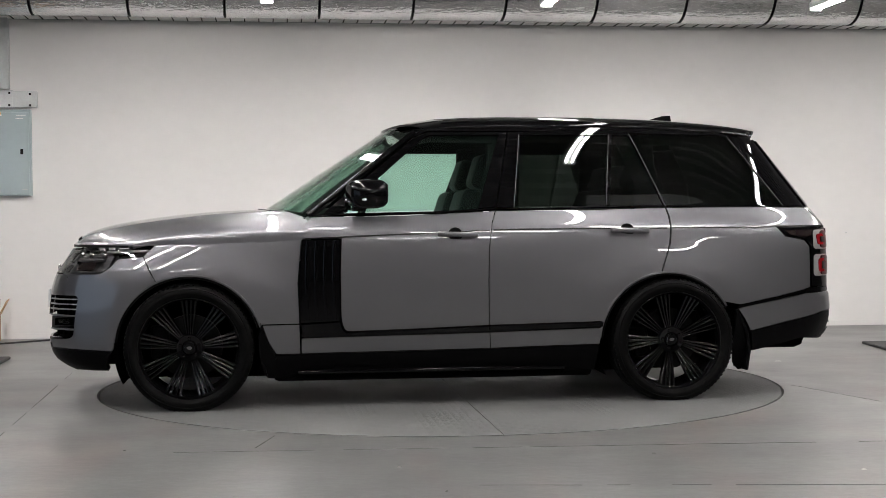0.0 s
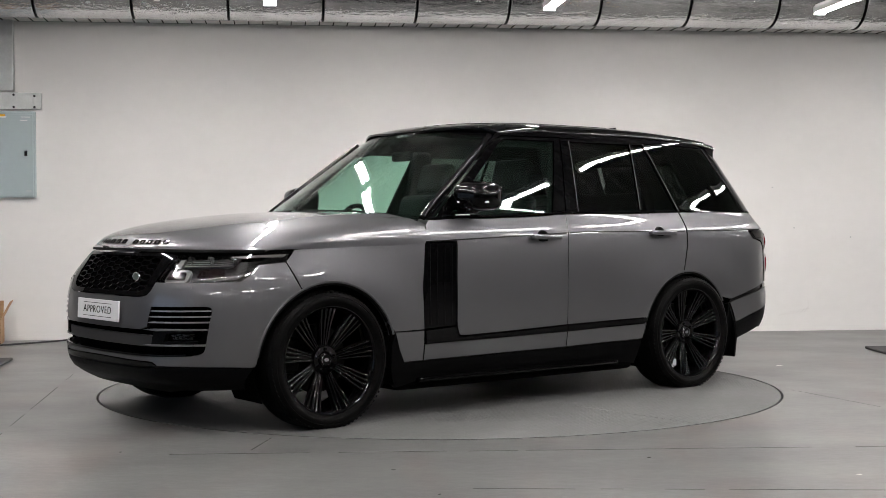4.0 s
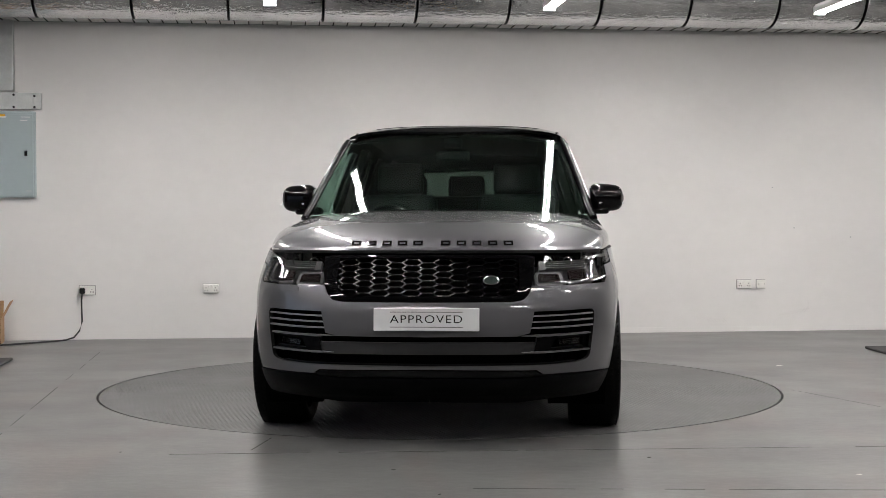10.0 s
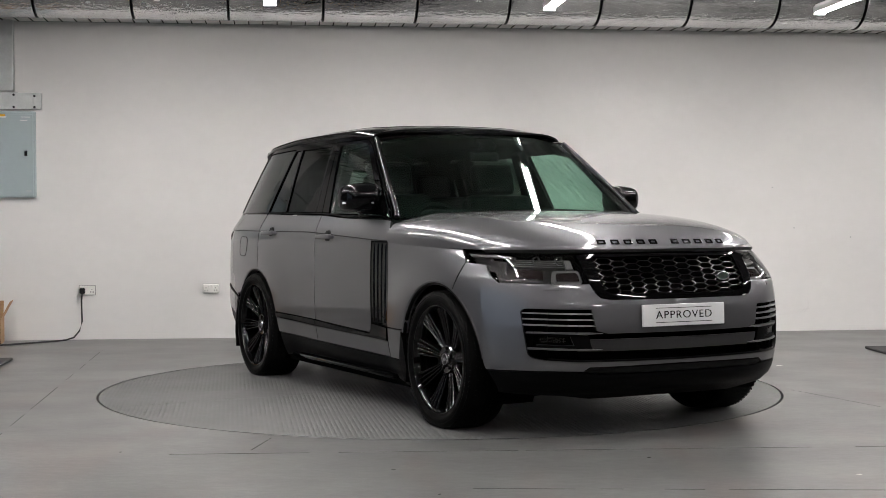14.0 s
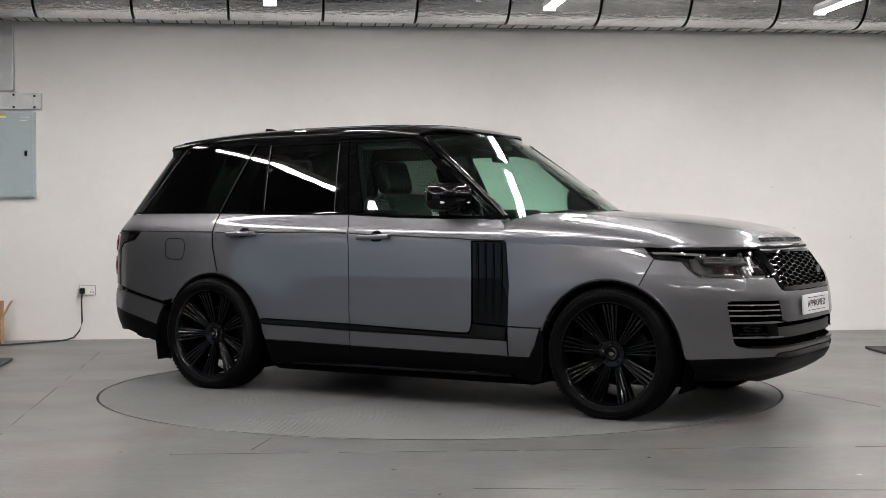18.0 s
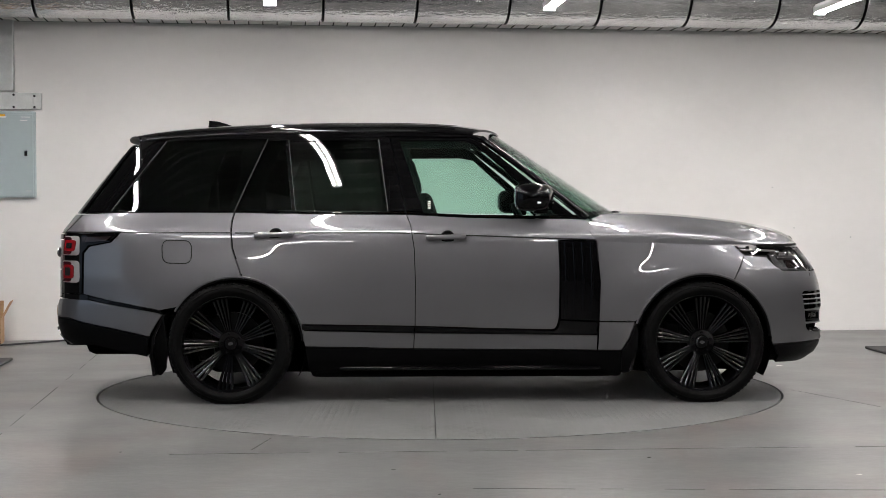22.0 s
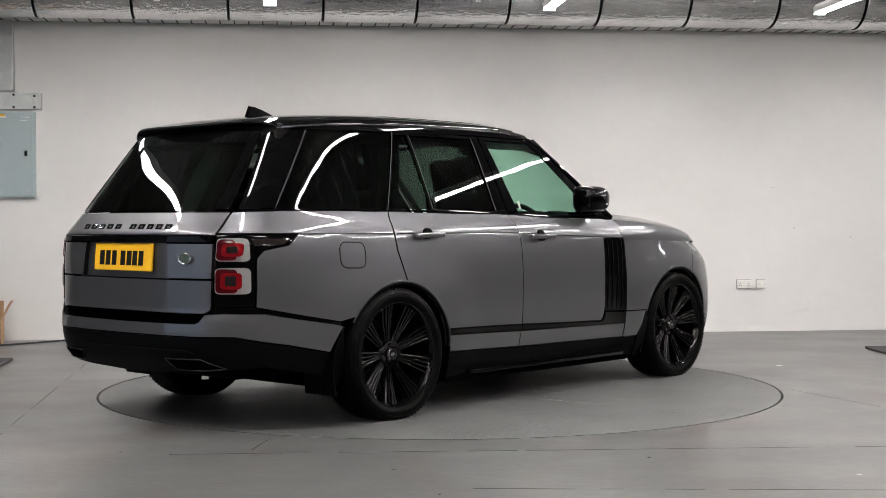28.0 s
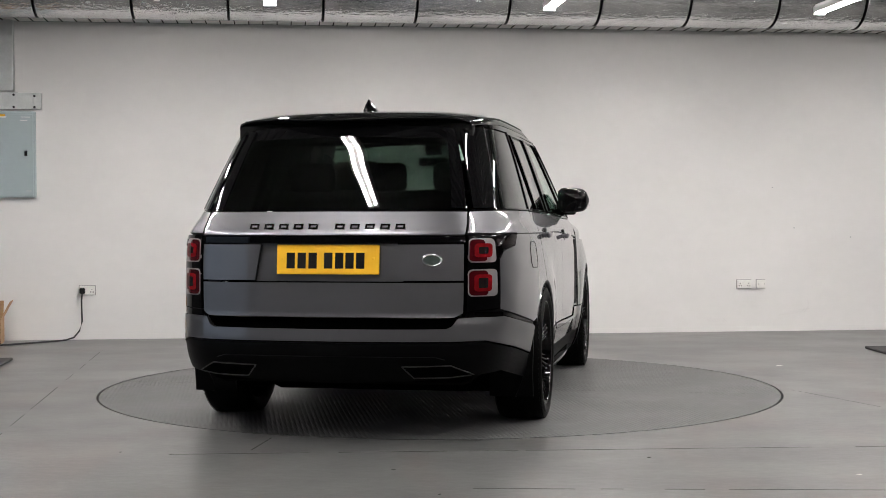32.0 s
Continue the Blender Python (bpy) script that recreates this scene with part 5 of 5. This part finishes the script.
def seat(car, x, y, w, tilt, depth=0.5, head=1, low=0.0):
    s = part("seat", box((depth, w, 0.18), pose(x, y, 0.66, 0, -8, 0), 0.06, seg=4), LEATHER, car, "black leather seat", True)
    part("backrest", box((0.16, w, 0.62), pose(x - depth / 2 - 0.06, y, 1.00 + low * 0.3, 0, tilt, 0), 0.055, seg=4), LEATHER, s, smooth=True)
    for k in range(head):
        yy = y + (k - (head - 1) / 2) * 0.44
        part("headrest", box((0.10, 0.32 if head == 1 else 0.28, 0.22 if head == 1 else 0.17), pose(x - depth / 2 - 0.20, yy, 1.415 - low, 0, tilt, 0), 0.04, seg=4), LEATHER, s, smooth=True)
        for dy in (-0.05, 0.05):
            part("headrest_post", tube([(x - depth / 2 - 0.15, yy + dy, 1.28 - low), (x - depth / 2 - 0.19, yy + dy, 1.36 - low)], 0.007, seg=6), CHROME, s)


def cabin(car):
    seat(car, 0.10, 0.40, 0.52, -17), seat(car, 0.10, -0.40, 0.52, -17)
    seat(car, -0.90, 0.0, 1.40, -20, 0.5, 3, 0.03)
    part("dashboard", box((0.46, 1.58, 0.28), pose(0.70, 0, 1.00, 0, -4, 0), 0.09, seg=4), DASH, car, "black leather dashboard", True)
    part("binnacle", box((0.20, 0.40, 0.10), pose(0.58, -0.40, 1.145), 0.04, seg=3), LEATHER, car, smooth=True)
    part("centre_console", box((0.95, 0.28, 0.30), pose(0.20, 0, 0.78, 0, -10, 0), 0.04, seg=3), LEATHER, car, smooth=True)
    ring = [Vector((0.015 * 0, 0.185 * math.cos(2 * math.pi * i / 32), 0.185 * math.sin(2 * math.pi * i / 32))) for i in range(33)]
    m = pose(0.40, -0.40, 1.06, 0, -24, 0)
    wheel = part("steering_wheel", tube([m @ p for p in ring], 0.017, seg=10), LEATHER, car, "black steering wheel", True)
    part("wheel_boss", box((0.05, 0.17, 0.12), m, 0.02, seg=3), LEATHER, wheel, smooth=True)
    part("wheel_spoke", box((0.02, 0.36, 0.035), m, 0.008), LEATHER, wheel)
    part("cabin_floor", box((3.3, 1.5, 0.06), pose(-0.75, 0, 0.50)), LINER, car)
    part("load_cover", box((0.75, 1.42, 0.03), pose(-1.83, 0, 1.13)), LINER, car)
    part("bulkhead", box((0.05, 1.6, 0.56), pose(0.95, 0, 0.76)), MATT, car)
    part("interior_mirror", box((0.03, 0.22, 0.065), pose(0.245, 0, 1.545), 0.02, seg=3), SATIN, car, "black interior mirror")
    patch("headliner", [(0.04, -radians(78)), (0.04, radians(78)), (0.97, radians(78)), (0.97, -radians(78))], roof, 0.05, radians(6), LINER, car, "dark headliner", off=-0.045, gap=0, su=2.5, sv=0.7)
    part("tailgate_lining", box((0.10, 1.30, 0.13), pose(-2.02, 0, 1.600), 0.02), LINER, car)
    for sgn, side in ((1, left), (-1, right)):
        for x, y, z, dx, dy, dz in ((-0.42, 0.725, 1.38, 0.14, 0.06, 0.50), (-1.34, 0.71, 1.38, 0.16, 0.06, 0.46), (-1.92, 0.66, 1.38, 0.30, 0.07, 0.46)):
            part("pillar_lining", box((dx, dy, dz), pose(x, sgn * y, z, sgn * 18, 0, 0), 0.02), LINER, car)
        patch("door_card", [(-2.1, 0.90), (-0.96, 0.90), (-0.90, 0.48), (0.85, 0.48), (0.72, 1.11), (0.0, 1.13), (-1.0, 1.15), (-2.1, 1.16)], side, 0.1, 0.1, LEATHER, car, "black door lining", off=-0.06, gap=0)
        patch("pillar_lining", [(-1.24, 1.16), (-1.28, 1.30), (-1.16, 1.62), (-1.34, 1.62), (-1.50, 1.16)], side, 0.1, 0.1, LINER, car, off=-0.035, gap=0)
        patch("roof_lining", [(0.16, 1.575), (0.10, 1.640), (0.0, 1.715), (-1.9, 1.690), (-1.9, 1.580), (-1.0, 1.598), (0.0, 1.605)], side, 0.1, 0.1, LINER, car, off=-0.04, gap=0)
        patch("pillar_lining", [(-0.52, 1.18), (-0.56, 1.64), (-0.40, 1.64), (-0.24, 1.18)], side, 0.1, 0.1, LINER, car, off=-0.025, gap=0)
        patch("pillar_lining", [(-1.62, 1.18), (-1.60, 1.36), (-1.50, 1.62), (-1.92, 1.62), (-2.2, 1.18)], side, 0.1, 0.1, LINER, car, off=-0.035, gap=0)


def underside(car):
    # plain boxes, sized to block light and darken the floor under the car
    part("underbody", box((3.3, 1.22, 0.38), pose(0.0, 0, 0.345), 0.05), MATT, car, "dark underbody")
    part("floor_pan_blocker", box((1.94, 1.80, 0.26), pose(0.0, 0, 0.285), 0.03), MATT, car)
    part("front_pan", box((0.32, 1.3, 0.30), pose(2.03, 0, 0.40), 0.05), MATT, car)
    part("rear_pan_blocker", box((0.80, 1.40, 0.30), pose(-2.02, 0, 0.43), 0.06), MATT, car)
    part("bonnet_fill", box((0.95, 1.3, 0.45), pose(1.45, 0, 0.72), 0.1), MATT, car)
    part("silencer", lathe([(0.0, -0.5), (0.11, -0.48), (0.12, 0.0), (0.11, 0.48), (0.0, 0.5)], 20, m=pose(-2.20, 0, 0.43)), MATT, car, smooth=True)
    for s in (1, -1):
        part("tow_bracket", box((0.06, 0.05, 0.05), pose(2.02, s * 0.40, 0.23), 0.01), SATIN, car)
        part("suspension_arm", tube([(HUB_F, s * 0.35, 0.27), (HUB_F, s * 0.78, 0.26)], 0.025), SATIN, car)
        part("suspension_arm", tube([(HUB_R, s * 0.35, 0.27), (HUB_R, s * 0.78, 0.26)], 0.025), SATIN, car)


def wheels(car):
    """One wheel with its outer face towards +y, and three more on the same meshes."""
    r = 0.380
    w = part("wheel", lathe([(0.280, 0.735), (0.286, 0.745), (0.280, 0.80), (0.276, 0.88), (0.284, 0.945), (0.280, 0.945), (0.270, 0.88), (0.270, 0.74)], 48), RIM, car, "gloss black alloy wheel", True)
    tyre = lathe([(0.288, 0.735), (0.310, 0.718), (0.345, 0.716), (0.366, 0.728), (0.376, 0.757), (r, 0.80), (r, 0.92), (0.377, 0.958), (0.368, 0.976), (0.350, 0.986), (0.346, 0.9845), (0.342, 0.987),
                  (0.322, 0.986), (0.318, 0.983), (0.305, 0.978), (0.298, 0.974), (0.292, 0.955)], 80)
    for i in range(80):
        a = 2 * math.pi * i / 80
        for y0 in (0.795, 0.858, 0.921):
            box((0.022, 0.038, 0.007), pose(0, 0, 0, 0, math.degrees(a), 0) @ pose(0, y0, r - 0.0030, 0, 0, 22 if y0 < 0.85 else -22), bm=tyre)
        box((0.012, 0.005, 0.022), pose(0, 0, 0, 0, math.degrees(a), 0) @ pose(0, 0.9695, 0.3665, -28, 0, 0), bm=tyre)
    for v in tyre.verts:
        v.co.z = max(v.co.z, 0.001 - HUB_Z)
    pieces = [part("tyre", tyre, RUBBER, w, "black low-profile tyre", True)]
    pieces.append(part("rim_lip", lathe([(0.277, 0.940), (0.284, 0.964), (0.292, 0.975), (0.297, 0.976), (0.299, 0.968), (0.292, 0.955), (0.282, 0.930)], 64), RIM, w, smooth=True))
    pieces.append(part("brake_disc", lathe([(0.05, 0.800), (0.19, 0.800), (0.19, 0.828), (0.05, 0.828)], 40), STEEL, w, "steel brake disc", True))
    pieces.append(part("brake_caliper", box((0.11, 0.08, 0.20), pose(0.175, 0.82, 0.03), 0.02), SATIN, w))
    pieces.append(part("wheel_hub", lathe([(0.0, 0.86), (0.084, 0.86), (0.088, 0.898), (0.074, 0.920), (0.045, 0.916), (0.038, 0.905), (0.0, 0.905)], 36), RIM, w, smooth=True))
    pieces.append(part("centre_cap", lathe([(0.0, 0.930), (0.028, 0.929), (0.033, 0.924), (0.034, 0.90)], 28), SATIN, w, "dark centre cap with a silver ring", True))
    pieces.append(part("cap_ring", lathe([(0.029, 0.928), (0.0305, 0.933), (0.0335, 0.930), (0.035, 0.918)], 28), CHROME, w, smooth=True))
    pieces.append(part("cap_mark", lathe([(0.0, 0.9325), (0.015, 0.932), (0.016, 0.929)], 20, m=Matrix.Diagonal((1, 1, 0.6, 1))), BRIGHT, w, smooth=True))
    nut = None
    for i in range(5):
        a = 2 * math.pi * i / 5 + 0.3
        at = pose(0.056 * math.cos(a), 0, 0.056 * math.sin(a))
        if nut is None:
            nut = part("wheel_nut", lathe([(0.0, 0.926), (0.008, 0.925), (0.010, 0.919), (0.010, 0.90)], 8), RIM, w)
            nut.matrix_basis = at
        pieces.append(nut if i == 0 else again(nut, at, w))
    # a spoke: four slim ridged blades side by side
    bm = bmesh.new()
    for k in (-1.5, -0.5, 0.5, 1.5):
        rows = []
        for t in (0.0, 0.15, 0.35, 0.6, 0.8, 1.0):
            rad = 0.062 + (0.284 - 0.062) * t
            side = k * (0.0095 + 0.0185 * t ** 1.1)
            wid = 0.0044 + 0.0046 * t
            y = 0.910 + 0.050 * t - 0.022 * t * (1 - t) - (0.004 if abs(k) > 1 else 0.0)
            rows.append([bm.verts.new((side + dx, yy, rad)) for dx, yy in ((-wid * 1.05, y - 0.040), (-wid, y - 0.0055), (-wid * 0.72, y - 0.0022), (-wid * 0.3, y - 0.0004), (wid * 0.3, y - 0.0004), (wid * 0.72, y - 0.0022), (wid, y - 0.0055), (wid * 1.05, y - 0.040))])
        for a, b in zip(rows, rows[1:]):
            for j in range(8):
                bm.faces.new((a[j], a[(j + 1) % 8], b[(j + 1) % 8], b[j]))
        bm.faces.new(rows[0]), bm.faces.new(rows[-1])
    bmesh.ops.recalc_face_normals(bm, faces=bm.faces[:])
    spoke = part("spoke", bm, RIM, w, "gloss black spoke of four slim blades", True)
    pieces.append(spoke)
    for i in range(1, 9):
        pieces.append(again(spoke, pose(0, 0, 0, 0, 40 * i, 0), w))
    w.matrix_basis = pose(HUB_F, 0, HUB_Z)
    for x, turn, spin in ((HUB_R, 0, 13), (HUB_F, 180, 0), (HUB_R, 180, 13)):
        o = again(w, pose(x, 0, HUB_Z, 0, 0, turn) @ pose(0, 0, 0, 0, spin, 0), car)
        tagged(o, "gloss black alloy wheel")
        for p in pieces:
            q = again(p, pose(0, 0, 0, 0, -spin, 0) if p is pieces[0] else p.matrix_basis, o)
            if "label" in p:
                tagged(q, p["label"])


def letters(text, size, m, parent, material, name="lettering", extrude=0.001, spacing=1.0, wide=1.0):
    cu = bpy.data.curves.new(name, "FONT")
    cu.body, cu.size, cu.extrude, cu.offset, cu.align_x, cu.align_y, cu.space_character = text, size, extrude, -0.0002, "CENTER", "CENTER", spacing
    tmp = bpy.data.objects.new("tmp", cu)
    scene.collection.objects.link(tmp)
    me = bpy.data.meshes.new_from_object(tmp.evaluated_get(bpy.context.evaluated_depsgraph_get()))
    bpy.data.objects.remove(tmp)
    me.transform(m @ Matrix.Diagonal((wide, 1, 1, 1)))
    me.materials.append(material)
    ob = new(name, me)
    ob.parent = parent
    return ob


def frame_block(m):
    """A small open rectangle of thin raised strips."""
    bm = box((0.048, 0.0075, 0.005), m @ pose(0, 0.0112, 0), 0.0012)
    box((0.048, 0.0075, 0.005), m @ pose(0, -0.0112, 0), 0.0012, bm=bm)
    for k in (-1, 1):
        box((0.0095, 0.0150, 0.005), m @ pose(k * 0.0192, 0, 0), 0.0012, bm=bm)
    return bm


def badges(car):
    # front plate
    face = pose(2.362, 0, 0.637, 90, 0, 90) @ pose(0, 0, 0, -3, 0, 0)
    p = part("front_plate", box((0.524, 0.113, 0.012), face, 0.003), WHITEPLATE, car, "white show plate lettered APPROVED")
    letters("APPROVED", 0.056, face @ pose(0, 0.0, 0.0066), p, INK_GAP, wide=1.18, spacing=1.14)
    for s in (1, -1):
        part("plate_line", box((0.36, 0.003, 0.001), face @ pose(0, s * 0.037, 0.0068)), INK_GAP, p)
    # rear plate: bars for the characters
    face = pose(-2.622, 0, 0.932, 90, 0, -90) @ pose(0, 0, 0, -5, 0, 0)
    p = part("rear_plate", box((0.53, 0.150, 0.012), face, 0.004), YELLOWPLATE, car, "yellow rear plate with black bars")
    for x in (-0.192, -0.135, -0.078, 0.003, 0.060, 0.113, 0.168):
        part("bar", box((0.043, 0.080, 0.001), face @ pose(x, -0.006, 0.0068)), INK_GAP, p)
    for s in (1, -1):
        part("screw_cap", lathe([(0.0, 0.003), (0.007, 0.002), (0.008, 0.0)], 10, axis="z", m=face @ pose(s * 0.235, 0.005, 0.0062)), YELLOWPLATE, p)
    # marque lettering on the bonnet and tailgate as plain blocks
    hood = [o for o in car.children if o.name.startswith("bonnet") and "fill" not in o.name][0]
    for i in range(10):
        y = 0.400 - 0.0790 * i - (0.062 if i > 4 else 0)
        v, bb = 0.965, 0.0
        lo, hi = -1.4, 1.4
        for _ in range(30):
            bb = (lo + hi) / 2
            lo, hi = (bb, hi) if bonnet(v, bb)[1] < y else (lo, bb)
        e = 1e-3
        p0 = Vector(bonnet(v, bb))
        tu, tv = (Vector(bonnet(v, bb + e)) - p0).normalized(), (Vector(bonnet(v + e, bb)) - p0).normalized()
        n = tv.cross(tu)
        n = n if n.x > 0 else -n
        m = Matrix((tu, n.cross(tu), n)).transposed().to_4x4()
        m.translation = p0 + n * 0.003
        part("badge_block", frame_block(m), GLOSS, hood, "small gloss black badge block")
    gate = [o for o in car.children if o.name.startswith("tailgate")][0]
    for i in range(10):
        y = 0.400 - 0.079 * i - (0.062 if i > 4 else 0)
        a = Vector(rear(*ry(y, 1.096)))
        u = (Vector(rear(*ry(y, 1.106))) - a).normalized()
        t = (Vector(rear(*ry(y + 0.01, 1.096))) - a).normalized()
        n = t.cross(u)
        n = n if n.x < 0 else -n
        m = Matrix((t, u, n)).transposed().to_4x4()
        m.translation = a + n * 0.003
        part("badge_block", frame_block(m), GLOSS, gate, "small gloss black badge block")
    grille = [o for o in car.children if o.name.startswith("grille")][0]
    for parent, at, axis in ((grille, Vector(front(*fy(0.318, 0.828))) + Vector((0.004, 0, 0)), 1), (gate, Vector(rear(*ry(-0.54, 0.930))) + Vector((-0.004, 0, 0)), -1)):
        sc = Matrix.Translation(at) @ Matrix.Diagonal((1, 1.75, 1, 1)) @ Matrix.Scale(0.78 if axis > 0 else 1.0, 4)
        o = part("oval_badge", lathe([(0.0, 0.003 * axis), (0.024, 0.0025 * axis), (0.026, -0.003 * axis)], 28, axis="x", m=sc), BADGE, parent, "small silver and dark green oval badge", True)
        part("badge_rim", lathe([(0.0245, 0.002 * axis), (0.027, 0.0045 * axis), (0.0305, 0.002 * axis), (0.031, -0.004 * axis)], 28, axis="x", m=sc), CHROME, parent, smooth=True)


# ---- build ----
room()
for place in LIGHTS:
    batten(*place)
duct()
tray()
wall_things()
floor_marks()
TABLE = turntable()
CAR = vehicle()


def motions():
    steps = [i * 1.0 for i in range(33)]
    turn = lambda t: pose(0, 0, 0, 0, 0, CAR_START + CAR_SPEED * t)
    walk(TABLE, [(t, turn(t)) for t in steps])
    walk(CAR, [(t, turn(t) @ Matrix.Translation(-AXIS)) for t in steps])


motions()
